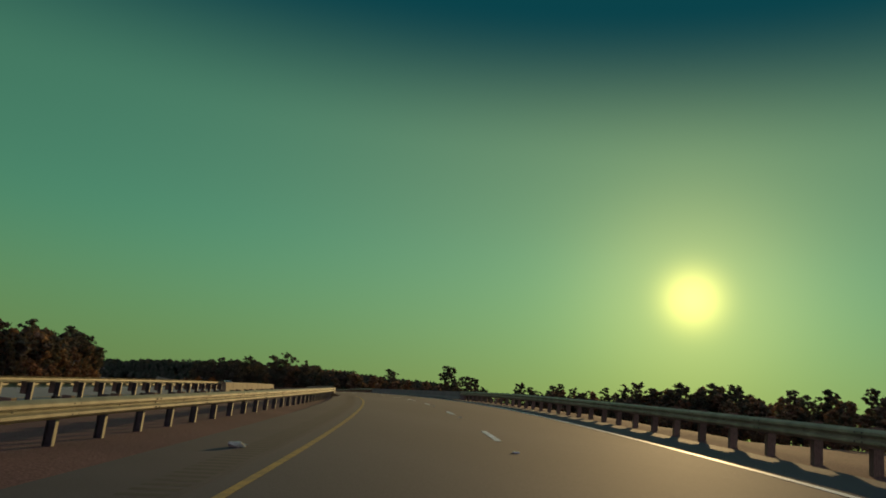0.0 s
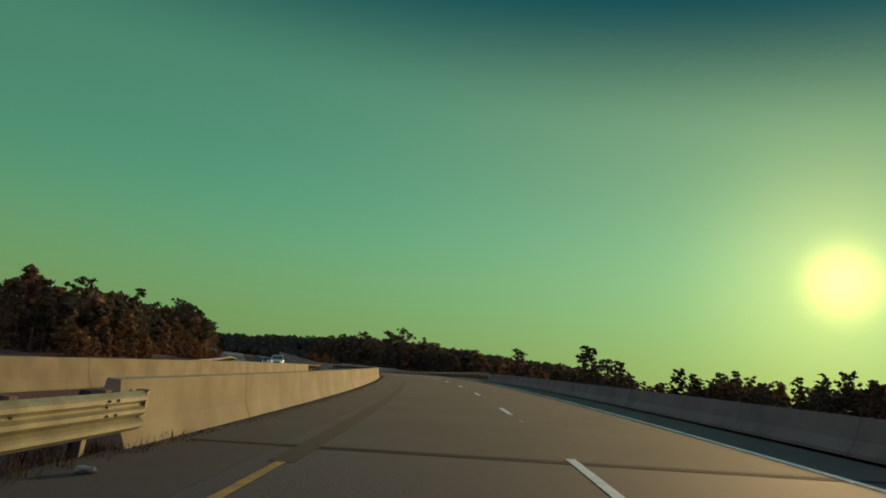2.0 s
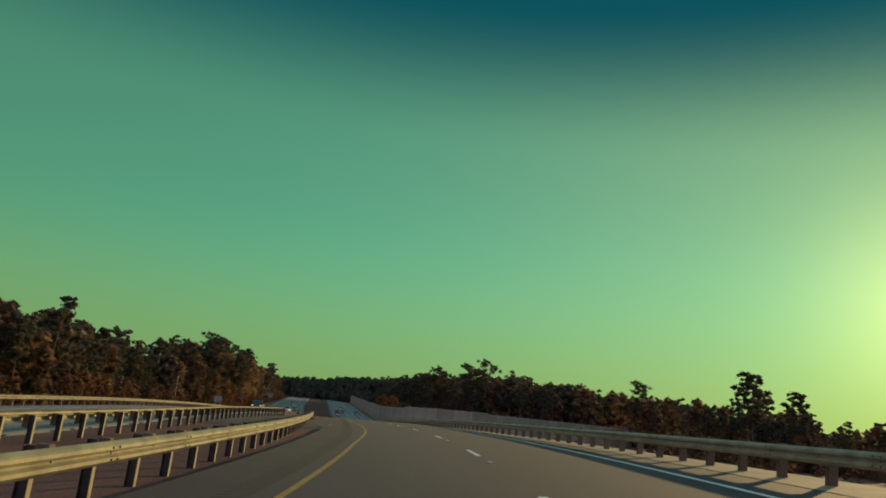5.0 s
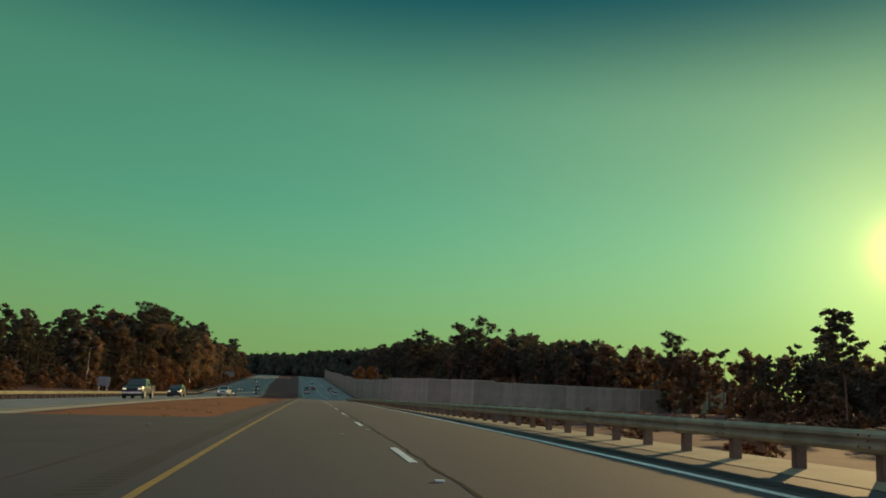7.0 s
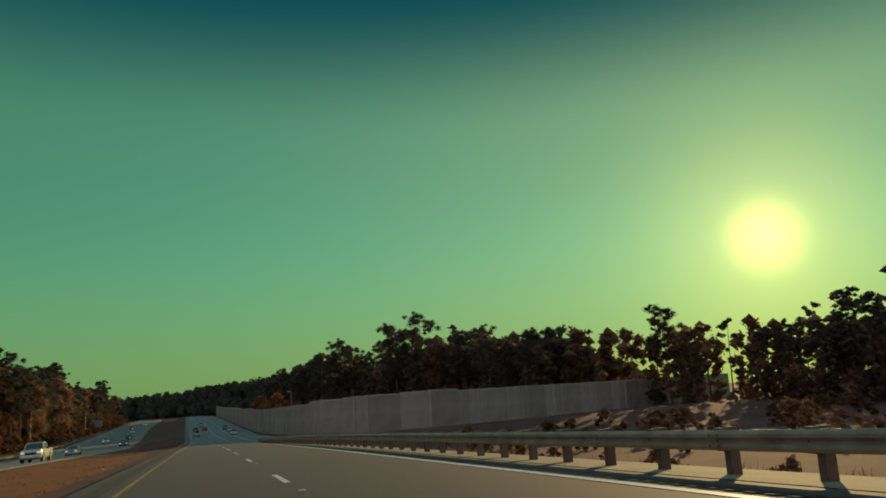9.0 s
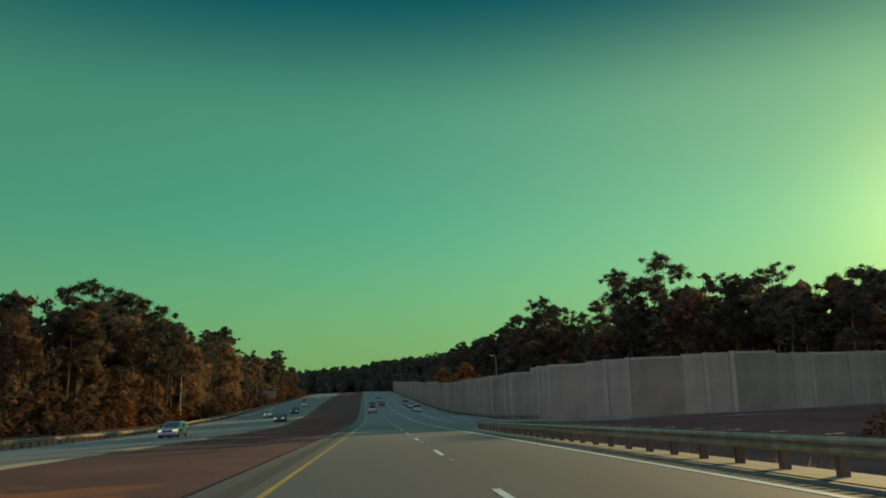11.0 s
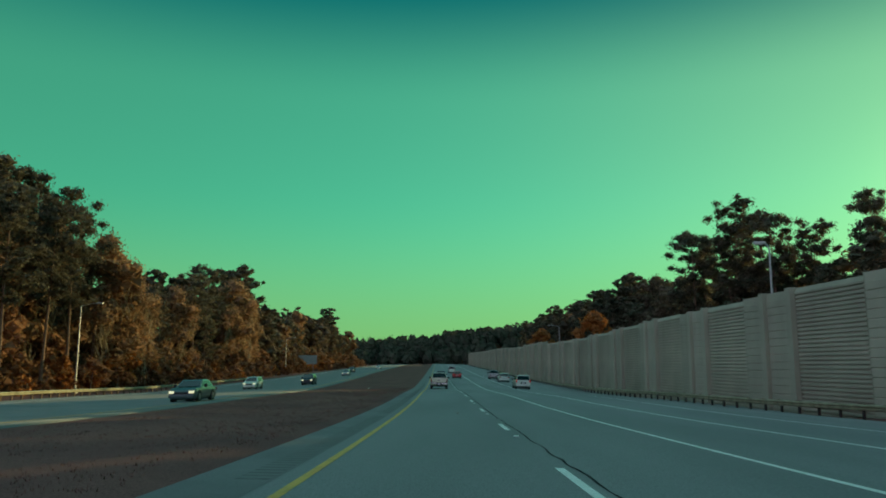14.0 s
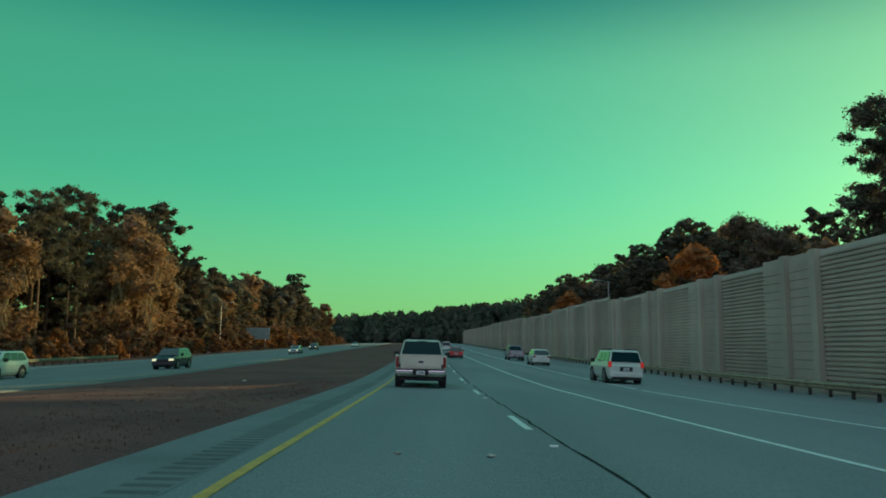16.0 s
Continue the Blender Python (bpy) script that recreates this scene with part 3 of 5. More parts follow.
def grove(s0, s1, edge, depth, step, mixes, tall, group):
    """Trees strewn over a strip of land behind an edge, thickest at the front."""
    s = s0
    while s < s1:
        for row, mix in enumerate(mixes):
            e = edge(s)
            if not 440 < s < 620 or (e < 0 and row > 1):
                mix = [MID_PINES if m is PINES else MID_FULL if m is FULL else MID_BROAD if m is BROAD or m is MOSSY else m for m in mix]
            l = e + (1 if e > 0 else -1) * (row * depth + rng.uniform(-0.35, 0.35) * depth)
            plant(rng.choice(mix), s + rng.uniform(-0.4, 0.4) * step, l, tall(s) * rng.uniform(0.82, 1.12), group=group)
        s += step * rng.uniform(0.8, 1.2)


grove(290, 852, left_wood, 5.5, 7.5, [[SCRUB, BUSHES[:2]], [FULL, FULL, MOSSY, PINES, BROAD], [PINES, FULL], [BACK_PINES, BACK_BROAD], [BACK_PINES, BACK_BROAD]], left_tall, "wood beside the far carriageway")
left_near = lambda s: float(np.interp(s, [255, 300, 365], [-64, -53, -60]))
grove(256, 366, left_near, 5.0, 6.0, [[SCRUB], [FULL, PINES, BROAD], [BACK_PINES, BACK_BROAD], [BACK_BROAD]], lambda s: float(np.interp(s, [256, 270, 300, 330, 366], [0.78, 0.78, 0.84, 0.86, 0.8])), "wood beside the far carriageway")
right_wood = lambda s: float(np.interp(s, [60, 230, 300, 350, 395, 424, 428, 440, 462, 480, 500, 560, 700, 900], [128, 150, 138, 128, 124, 126, 74, 70, 62, 54, 47, 42, 48, 48]))


def right_tall(s):
    return float(np.interp(s, [60, 200, 230, 330, 350, 385, 400, 440, 465, 485, 500, 515, 540, 558, 570, 576, 588, 596, 640, 700, 900], [0.42, 0.68, 0.84, 0.74, 0.55, 0.58, 0.86, 0.88, 0.95, 1.1, 1.1, 1.04, 1.04, 0.95, 0.62, 0.42, 0.45, 0.98, 1.1, 1.15, 1.2]))


grove(64, 900, right_wood, 6.5, 7.5, [[SCRUB], [MID_FULL, SCRUB], [PINES, PINES, FULL, BROAD], [BACK_PINES, BACK_BROAD], [BACK_BROAD, BACK_PINES], [BACK_BROAD, MID_PINES], [BACK_BROAD]], right_tall, "wood behind the noise wall")
grove(432, 486, lambda s: 108 - (s - 432) * 0.5, 6.5, 7.5, [[MID_BROAD, MID_PINES], [PINES, BROAD], [BACK_PINES, BACK_BROAD], [BACK_BROAD, BACK_PINES], [BACK_BROAD]], lambda s: 0.98, "wood behind the noise wall")
# tall trees that stand out of the woods: station, offset, height
for s, l, h in ((477.6, 69, 24), (484, 92, 27), (492.6, 57, 27), (497, 63, 28), (503, 60, 31), (515, 67, 28), (559, 49, 30), (552, 54, 30), (544.6, 49.5, 28), (538, 53, 28), (549, 44, 27),
                (669.6, 66, 31), (668, 52, 27), (656, 50, 23), (640, 56, 24), (434, 104, 27), (438, 92, 25), (433, 84, 24), (442, 118, 26)):
    plant(PINES if 425 < s < 640 else MID_PINES, s, l, h / 25.5, group="tall trees above the noise wall")
for s, l, k in ((562, 29, 1.25), (569, 31, 1.2), (575, 27, 1.1), (640, 30, 1.3), (655, 33, 1.1)):
    plant(RUSTY, s, l, k, group="autumn trees by the wall")
for s in (474, 479, 484, 489, 497, 512, 520, 529, 533, 541, 557, 575, 601, 640, 668, 690, 698, 708, 722, 745, 760, 790, 830):
    plant(RUSTY, s, left_wood(s) + rng.uniform(1.5, 5), rng.uniform(0.3, 0.6), group="autumn trees before the wood")
for s, l, h in ((525.4, -62.7, 33), (526.2, -56, 28.5), (520, -64, 32.5), (515, -59, 31), (508, -62, 30), (511, -47.5, 26), (503, -48, 28), (519, -48.5, 25)):
    plant(PINES, s, l, h / 25.5, group="tall pines beside the far carriageway")
for s, l, h in ((530.3, -50.5, 23), (536, -49, 19), (541, -50, 17)):
    plant(MOSSY, s, l, h / 22.0, group="trees with hanging moss")
for s, l, k in ((370, 124, 1.1), (365.5, 137, 0.97)):
    plant(MID_PINES[:2], s, l, k, group="tall pines by the highway")
for i in range(45):
    s = rng.uniform(236, 372)
    plant(BUSHES[:2], s, rng.uniform(16, min(60, right_wood(s) - 8)), rng.uniform(0.35, 0.75), group="bushes beside the ramp")
for i in range(80):
    s = rng.uniform(300, 420)
    plant(BUSHES[:2], s, rng.uniform(40, 120), rng.uniform(0.5, 1.0), sink=0.5, group="bushes beside the ramp")
for i in range(190):
    s = rng.uniform(66, 424)
    plant(BACK_BROAD if i % 3 else BACK_PINES, s, right_wood(s) + rng.uniform(2, 40), 0.9 * right_tall(s))
s = 232.0
while s < 440:
    plant(BUSHES, s, right_wood(s) - rng.uniform(1, 9), rng.uniform(0.6, 1.1), group="bushes beside the ramp")
    s += rng.uniform(2.5, 5.0)
for i in range(70):
    s = 300 + i * 2.0
    plant([SCRUB[1], SCRUB[2], BUSHES[1]], s, right_wood(s) + rng.uniform(0, 14), rng.uniform(0.7, 1.15), group="undergrowth of the wood")
s = 300.0
while s < 850:
    plant(BUSHES[:2] if rng.random() < 0.8 else BUSHES, s, left_wood(s) + rng.uniform(1.5, 6), rng.uniform(0.6, 1.25), group="bushes at the wood's edge")
    s += rng.uniform(2.2, 5.0)


def joined_wood(trees, label):
    vs, fs, ms, base = [], [], [], 0
    for src, m in trees:
        for ch in src.children:
            me = ch.data
            co = np.empty(len(me.vertices) * 3)
            me.vertices.foreach_get("co", co)
            mm = np.array(m)
            vs.append(co.reshape(-1, 3) @ mm[:3, :3].T + mm[:3, 3])
            fi = np.empty(len(me.loops), dtype=int)
            me.loops.foreach_get("vertex_index", fi)
            fs += (fi.reshape(len(me.polygons), -1) + base).tolist()
            ms += [(BARK, NEEDLES, LEAVES).index(me.materials[0])] * len(me.polygons)
            base += len(me.vertices)
    me = bpy.data.meshes.new("deep_wood")
    me.from_pydata(np.concatenate(vs).tolist(), [], fs)
    for mat in (BARK, NEEDLES, LEAVES):
        me.materials.append(mat)
    me.polygons.foreach_set("material_index", ms)
    tagged(new("deep_wood", me), label, "wood", kind="stuff")


joined_wood(deep[-1], "dark trees deep in the wood beside the highway")
joined_wood(deep[1], "dark trees deep in the wood behind the noise wall")
for src in BACK_PINES + BACK_BROAD:
    for ch in list(src.children):
        bpy.data.objects.remove(ch)
    bpy.data.objects.remove(src)


# ---- the far ridge ----
def ridge_z(x):
    return float(np.interp(x, [-400, -120, -40, 10, 60, 140, 260, 500], [5, 3, 3, 8, 15, 23, 29, 31]))


def ridge_lie(x, y):
    return float(np.interp(y - 0.12 * x, [925, 985, 1040, 1130, 1300], [-10, ridge_z(x) * 0.75, ridge_z(x), ridge_z(x) * 0.9, 0]))


rv, rf = [], []
xs, ys = np.linspace(-420, 520, 60), (925, 985, 1040, 1130, 1300)
for x in xs:
    rv += [(x, y + 0.12 * x, ridge_lie(x, y + 0.12 * x)) for y in ys]
for i in range(len(xs) - 1):
    for j in range(4):
        a = i * 5 + j
        rf.append((a, a + 5, a + 6, a + 1))
tagged(new("ground", mesh_of("ground", rv, rf, GRASS, True)), "low wooded ridge beyond the highway", "ground", kind="structure")
nr = np.random.default_rng(9)
far_quads = []
for i in range(2100):
    x = nr.uniform(-400, 500)
    y = 930 + 0.12 * x + 150 * nr.random() ** 1.2
    if abs(x - 20) < 40 and y < 938:
        continue
    h = nr.uniform(12, 19)
    far_quads.append(leaf_cloud(nr, (x, y, ridge_lie(x, y) + h * 0.45), (5.2, 5.2, h * 0.45), 34, 0.6, core=1))
q = np.concatenate(far_quads)
fm = bpy.data.meshes.new("far_wood")
fm.from_pydata(q.tolist(), [], np.arange(len(q)).reshape(-1, 3).tolist())
fm.materials.append(material("distant_wood", (0.07, 0.08, 0.06), 0.9, colour2=(0.09, 0.09, 0.065), scale=0.05, island=0.25, through_light=0.2, spec=0.0))
tagged(new("far_wood", fm), "distant dark wood on the ridge", "wood", kind="stuff")

# ---- road markings and grooves ----
dash_line = tagged(new("lane_line"), "broken white lane line of worn painted dashes", "road marking", kind="structure")
for i in range(-5, 84):
    a = 3.2 + 12.94 * i
    s_list = stations(a, a + 3.2, 1.1)
    vv = [spot(s, l, lie(s, l) + 0.006) for s in s_list for l in (1.68, 1.82)]
    piece("dash", mesh_of("dash", vv, [(2 * j, 2 * j + 1, 2 * j + 3, 2 * j + 2) for j in range(len(s_list) - 1)], WHITE), dash_line)

# flat strips: their dark colour stands for the shade inside the milled slots
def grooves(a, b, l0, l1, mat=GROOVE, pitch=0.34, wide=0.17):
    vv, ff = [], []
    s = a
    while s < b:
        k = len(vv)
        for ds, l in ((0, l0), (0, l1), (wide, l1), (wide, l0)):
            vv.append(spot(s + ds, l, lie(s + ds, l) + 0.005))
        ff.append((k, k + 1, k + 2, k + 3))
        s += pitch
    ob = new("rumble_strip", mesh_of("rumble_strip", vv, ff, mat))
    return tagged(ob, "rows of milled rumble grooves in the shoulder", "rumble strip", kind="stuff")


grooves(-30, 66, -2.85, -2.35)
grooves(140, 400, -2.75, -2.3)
grooves(400, 540, -2.75, -2.3, PALE_GROOVE)
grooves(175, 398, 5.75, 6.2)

# long seam with tar along the lane joint, and the joints of the bridge deck
rs = random.Random(8)


def seam(points, width, label, name="crack_seal", mat=None):
    vv, ff = [], []
    for i, (s, l) in enumerate(points):
        w = width * (0.6 + 0.8 * rs.random()) / 2
        vv += [spot(s, l - w, lie(s, l - w) + 0.004), spot(s, l + w, lie(s, l + w) + 0.004)]
        if i:
            k = 2 * i
            ff.append((k - 2, k - 1, k + 1, k))
    ob = new(name, mesh_of(name, vv, ff, mat or SEALANT))
    return tagged(ob, label, "road repair", kind="structure")


seam([(s, 1.95 + 0.04 * rs.uniform(-1, 1)) for s in stations(195, 260, 0.8)], 0.05, "thin tarred crack beside the lane dashes")
seam([(s, 1.98 + 0.05 * rs.uniform(-1, 1)) for s in stations(430, 560, 0.8)], 0.045, "thin tarred crack beside the lane dashes")
seam([(s, -3.62 + 0.07 * rs.uniform(-1, 1)) for s in stations(69.5, 139, 0.5)], 0.26, "dark dirt swept against the bridge barrier", "dirt_strip", DIRT)
for js in (70.6, 136.5):
    vv = [spot(js + ds, l, lie(js, l) + 0.005) for l in (-3.5, -1, 2, 5, 7) for ds in (-0.12, 0.12)]
    ob = new("bridge_joint", mesh_of("bridge_joint", vv, [(2 * j, 2 * j + 1, 2 * j + 3, 2 * j + 2) for j in range(4)], SEALANT))
    tagged(ob, "dark expansion joint across the bridge deck", "bridge joint", kind="structure")

# bridge deck of paler concrete
deck = sheet("road", stations(70.8, 136.3, 3.0), lambda s: [-3.5, 0, 3.6, 7.0], 0.003, material("deck_concrete", (0.055, 0.047, 0.048), 0.88, colour2=(0.074, 0.063, 0.062), scale=0.4, fine=0.2, bump=0.3, bump_scale=40))
tagged(deck, "paler concrete bridge deck of the highway", "road", kind="structure")

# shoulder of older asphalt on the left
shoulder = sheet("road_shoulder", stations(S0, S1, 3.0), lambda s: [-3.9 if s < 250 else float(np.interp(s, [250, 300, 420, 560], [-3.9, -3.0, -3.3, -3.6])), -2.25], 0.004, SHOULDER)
lighten(shoulder, stations(S0, S1, 3.0), 2)
tagged(shoulder, "stained asphalt shoulder beside the yellow line", "road shoulder", kind="structure")


# ---- guard rails ----
def rail_profile():
    """The W beam's section: depth towards the traffic, height; a thin closed loop."""
    front = [(0.0, 0.0), (0.055, 0.035), (0.082, 0.06), (0.082, 0.105), (0.03, 0.135), (0.012, 0.156), (0.03, 0.177), (0.082, 0.207), (0.082, 0.252), (0.055, 0.277), (0.0, 0.312)]
    return front + [(d - 0.008, h) for d, h in reversed(front)]


def box_bm(bm, x0, x1, y0, y1, z0, z1):
    v = [bm.verts.new(p) for p in ((x0, y0, z0), (x1, y0, z0), (x1, y1, z0), (x0, y1, z0), (x0, y0, z1), (x1, y0, z1), (x1, y1, z1), (x0, y1, z1))]
    for f in ((3, 2, 1, 0), (4, 5, 6, 7), (0, 1, 5, 4), (1, 2, 6, 5), (2, 3, 7, 6), (3, 0, 4, 7)):
        bm.faces.new([v[i] for i in f])


def boxes_mesh(name, boxes, mat, bevel=0.0):
    bm = bmesh.new()
    for b in boxes:
        box_bm(bm, *b)
    if bevel:
        bmesh.ops.bevel(bm, geom=bm.edges[:], offset=bevel, segments=2, affect="EDGES", profile=0.7)
    me = bpy.data.meshes.new(name)
    bm.to_mesh(me)
    bm.free()
    me.materials.append(mat)
    return me


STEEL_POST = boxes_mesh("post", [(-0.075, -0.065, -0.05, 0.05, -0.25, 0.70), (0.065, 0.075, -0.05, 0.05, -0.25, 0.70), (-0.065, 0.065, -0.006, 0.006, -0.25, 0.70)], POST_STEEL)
STEEL_POST.materials.append(STEEL)   # the flange that faces the traffic gets the lighter steel, as if sunlit
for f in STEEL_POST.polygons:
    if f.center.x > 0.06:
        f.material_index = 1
WOOD_POST = boxes_mesh("post", [(-0.09, 0.09, -0.075, 0.075, -0.25, 0.74)], WOOD, 0.008)
WOOD_BLOCK = boxes_mesh("spacer_block", [(-0.075, 0.075, -0.07, 0.07, 0.37, 0.72)], WOOD)


def guardrail(a, b, offset, side, label, post=STEEL_POST, top=0.70, flare=0.0, spacing=1.905, double=False):
    """Steel W beam on posts. side: +1 when its face looks to the right. The beam stands off the posts by a block."""
    off = offset if callable(offset) else (lambda s: offset)
    root = tagged(new("guardrail"), label, "guardrail", group="highway guardrails")
    prof = rail_profile()
    for face in ((side, -side) if double else (side,)):
        vv, ff, bolts, bf = [], [], [], []
        ss = stations(a, b, spacing)
        for s in ss:
            l0 = off(s)
            for d, h in prof:
                l = l0 + face * (0.235 + d)
                p = spot(s, l, lie(s, l0) + top - 0.312 + h)
                vv.append(p)
        n = len(prof)
        for i in range(len(ss) - 1):
            for j in range(n):
                q = (i * n + j, i * n + (j + 1) % n, (i + 1) * n + (j + 1) % n, (i + 1) * n + j)
                ff.append(q if face > 0 else q[::-1])
        ff += [tuple(range(n)), tuple(range(len(vv) - n, len(vv)))]
        piece("beam", mesh_of("beam", vv, ff, STEEL), root)
        # bolt heads in the valley at each post, and eight at each splice
        bv, bf = [], []
        for i, s in enumerate(stations(a + 0.95, b - 0.95, spacing)):
            spots = [(0, 0.156, 0.014)]
            if i % 2 == 0:
                spots += [(ds, h, 0.083) for ds in (-0.11, 0.11) for h in (0.075, 0.235)]
            for ds, h, d in spots:
                p = spot(s + ds, off(s) + face * (0.235 + d), lie(s, off(s)) + top - 0.312 + h)
                k, out = len(bv), Vector((math.cos(heading(s)), math.sin(heading(s)), 0)) * face
                along = Vector((-out.y, out.x, 0))
                for dd, r in ((0.0, 0.018), (0.014, 0.014)):
                    bv += [p + out * dd + along * (r * math.cos(q * 1.0472)) + Vector((0, 0, r * math.sin(q * 1.0472))) for q in range(6)]
                bf += [(k + q, k + (q + 1) % 6, k + 6 + (q + 1) % 6, k + 6 + q) for q in range(6)] + [tuple(range(k + 6, k + 12))]
        tagged(piece("bolt_row", mesh_of("bolt_row", bv, bf, POST_STEEL), root), kind="stuff")
        # rounded end wings
        for s, turn in ((a, -1), (b, 1)):
            l0 = off(s)
            vv, ff = [], []
            for k in range(7):
                ang = radians(30 * k)
                ds, dl = turn * 0.22 * math.sin(ang), -face * 0.10 * (1 - math.cos(ang))
                for h in (0.0, 0.312):
                    vv.append(spot(s + ds, l0 + face * 0.29 + dl, lie(s, l0) + top - 0.312 + h))
            ff = [(2 * k, 2 * k + 1, 2 * k + 3, 2 * k + 2) for k in range(6)]
            piece("end_wing", mesh_of("end_wing", vv, ff, STEEL), root)
    for s in stations(a + 0.95, b - 0.95, spacing):
        l0 = off(s)
        m = frame_at(s, l0) @ Matrix.Rotation(rs.uniform(-0.02, 0.02), 4, "X")
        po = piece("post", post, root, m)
        for face in ((side, -side) if double else (side,)):
            piece("spacer_block", WOOD_BLOCK, root, frame_at(s, l0 + face * 0.16))
    return root


near_rail = lambda s: float(np.interp(s, [-60, 12, 55, 68, 70, 140, 177, 184, 217], [-5.75, -5.7, -4.35, -4.05, -4.05, -4.2, -4.75, -4.9, -5.5]))
rail_by_bridge = guardrail(-59.4, 69.5, near_rail, 1, "dented galvanised guardrail with two ridges in the median", spacing=1.78)
# a third ridge below the beam where the rail meets the bridge barrier
lower = rail_profile()
lv, lf = [], []
l_at = stations(61.5, 69.5, 1.0)
for s in l_at:
    for d, h in lower[5:16]:
        lv.append(spot(s, near_rail(s) + 0.235 + d, lie(s, near_rail(s)) + 0.388 - 0.158 * min(1.0, (s - 61.5) / 2.5) + h - 0.156))
for i in range(len(l_at) - 1):
    for j in range(11):
        lf.append((i * 11 + j, i * 11 + (j + 1) % 11, (i + 1) * 11 + (j + 1) % 11, (i + 1) * 11 + j))
piece("lower_ridge", mesh_of("lower_ridge", lv, lf, STEEL), rail_by_bridge, label="third ridge of the steel beam")
guardrail(139.1, 216.5, near_rail, 1, "galvanised guardrail beside the inner shoulder", spacing=1.78)
median_rail = lambda s: float(np.interp(s, [-60, 55, 132, 205, 233], [-11.0, -10.7, -10.7, -10.4, -8.6]))
guardrail(-60, 49.3, median_rail, -1, "guardrail on dark posts along the far side of the median", top=0.84, spacing=1.78)
guardrail(132.5, 233, median_rail, -1, "guardrail on dark posts along the far side of the median", top=0.80, spacing=1.78)
outer_rail = lambda s: float(np.interp(s, [-60, 200, 230, 300, 360, 398], [7.9, 7.9, 8.0, 7.9, 8.0, 8.7]))
guardrail(-60, 68.9, outer_rail, -1, "guardrail on dark wooden posts along the outer shoulder", post=WOOD_POST)
guardrail(139.4, 398, outer_rail, -1, "guardrail on dark wooden posts along the outer shoulder", post=WOOD_POST)
far_rail = lambda s: far_edge(s) - 0.9
guardrail(150, 320, far_rail, 1, "guardrail before the wood by the far carriageway", post=WOOD_POST)
guardrail(320.2, 480, far_rail, 1, "guardrail before the wood by the far carriageway", post=WOOD_POST)
guardrail(480.2, 576, far_rail, 1, "guardrail before the wood by the far carriageway", post=WOOD_POST)

# ---- concrete barriers ----
JERSEY = [(-0.30, 0), (0.30, 0), (0.30, 0.08), (0.165, 0.33), (0.085, 0.81), (-0.085, 0.81), (-0.165, 0.33), (-0.30, 0.08)]


def barrier(a, b, l, label, length=5.6, height=1.0, mat=CONCRETE):
    root = tagged(new("concrete_barrier"), label, "barrier", group="bridge barriers")
    s = a
    while s < b - 0.5:
        e = min(b, s + length)
        vv, ff = [], []
        ss = stations(s + 0.012, e - 0.012, 1.4)
        for q in ss:
            for d, h in JERSEY:
                jit = 0.006 * noise.noise(Vector((q * 1.3, h * 5, l)))
                vv.append(spot(q, l + d + jit, lie(q, l) - 0.06 + h * height))
        n = len(JERSEY)
        for i in range(len(ss) - 1):
            for j in range(n):
                ff.append((i * n + j, i * n + (j + 1) % n, (i + 1) * n + (j + 1) % n, (i + 1) * n + j))
        ff += [tuple(range(n))[::-1], tuple(range(len(vv) - n, len(vv)))]
        piece("barrier_segment", mesh_of("barrier_segment", vv, ff, mat), root)
        s = e
    return root


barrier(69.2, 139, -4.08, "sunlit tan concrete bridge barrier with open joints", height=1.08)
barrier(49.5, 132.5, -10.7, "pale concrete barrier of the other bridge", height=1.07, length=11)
# outer barrier is coloured dark for its face turned from the sun
barrier(69.2, 139, 7.9, "concrete bridge barrier on the outer edge, coloured dark as in shade", height=0.95, mat=material("sooty_concrete", (0.13, 0.12, 0.11), 0.9, colour2=(0.19, 0.17, 0.15), scale=0.8, fine=0.15, bump=0.2, bump_scale=30))

# ---- noise wall ----
WALL_WAY = [(478, 170), (458, 126), (444, 96), (433, 70), (426, 48), (429, 35), (438, 26.2), (452, 22.4), (475, 20.9), (520, 20.8), (600, 20.9), (850, 21.0), (990, 21.5)]
_wp = [land(s, l) for s, l in WALL_WAY]
_wd = np.concatenate([[0], np.cumsum([(b - a).to_2d().length for a, b in zip(_wp, _wp[1:])])])


def wall_at(d):
    return Vector([float(np.interp(d, _wd, [p[i] for p in _wp])) for i in range(3)])


def ribbed(name, length, height, pitch, depth, proud, mat, gap=0.085):
    """A slab whose face carries square horizontal ribs with gaps between; x along the wall, -y towards the road."""
    n = int(height / pitch)
    prof = [(0.10, -0.6), (0 - proud, -0.6)]
    for i in range(n):
        z = i * pitch
        prof += [(-proud, z), (-proud, z + gap), (-proud - depth * 0.9, z + gap + 0.012), (-proud - depth, z + gap + 0.05), (-proud - depth, z + pitch - 0.02), (-proud - depth * 0.85, z + pitch - 0.004)]
    prof += [(-proud, height), (0.10, height)]
    vv = [(x, y, z) for x in (0, length) for y, z in prof]
    k = len(prof)
    ff = [(j, k + j, k + (j + 1) % k, (j + 1) % k) for j in range(k)] + [tuple(range(k)), tuple(range(2 * k - 1, k - 1, -1))]
    return mesh_of(name, vv, ff, mat)


WALL_H = 7.9
WIDE = ribbed("panel", 6.88, WALL_H, 0.247, 0.12, 0.0, PANEL, 0.075)
NARROW = ribbed("panel", 2.75, WALL_H, 0.494, 0.045, 0.12, PANEL, 0.05)
END_PANEL = ribbed("panel", 2.55, WALL_H, 0.494, 0.045, 0.12, PANEL, 0.05)
PILASTER = boxes_mesh("pilaster", [(0, 0.62, -0.42, 0.12, -0.6, WALL_H + 0.06)], PANEL, 0.03)
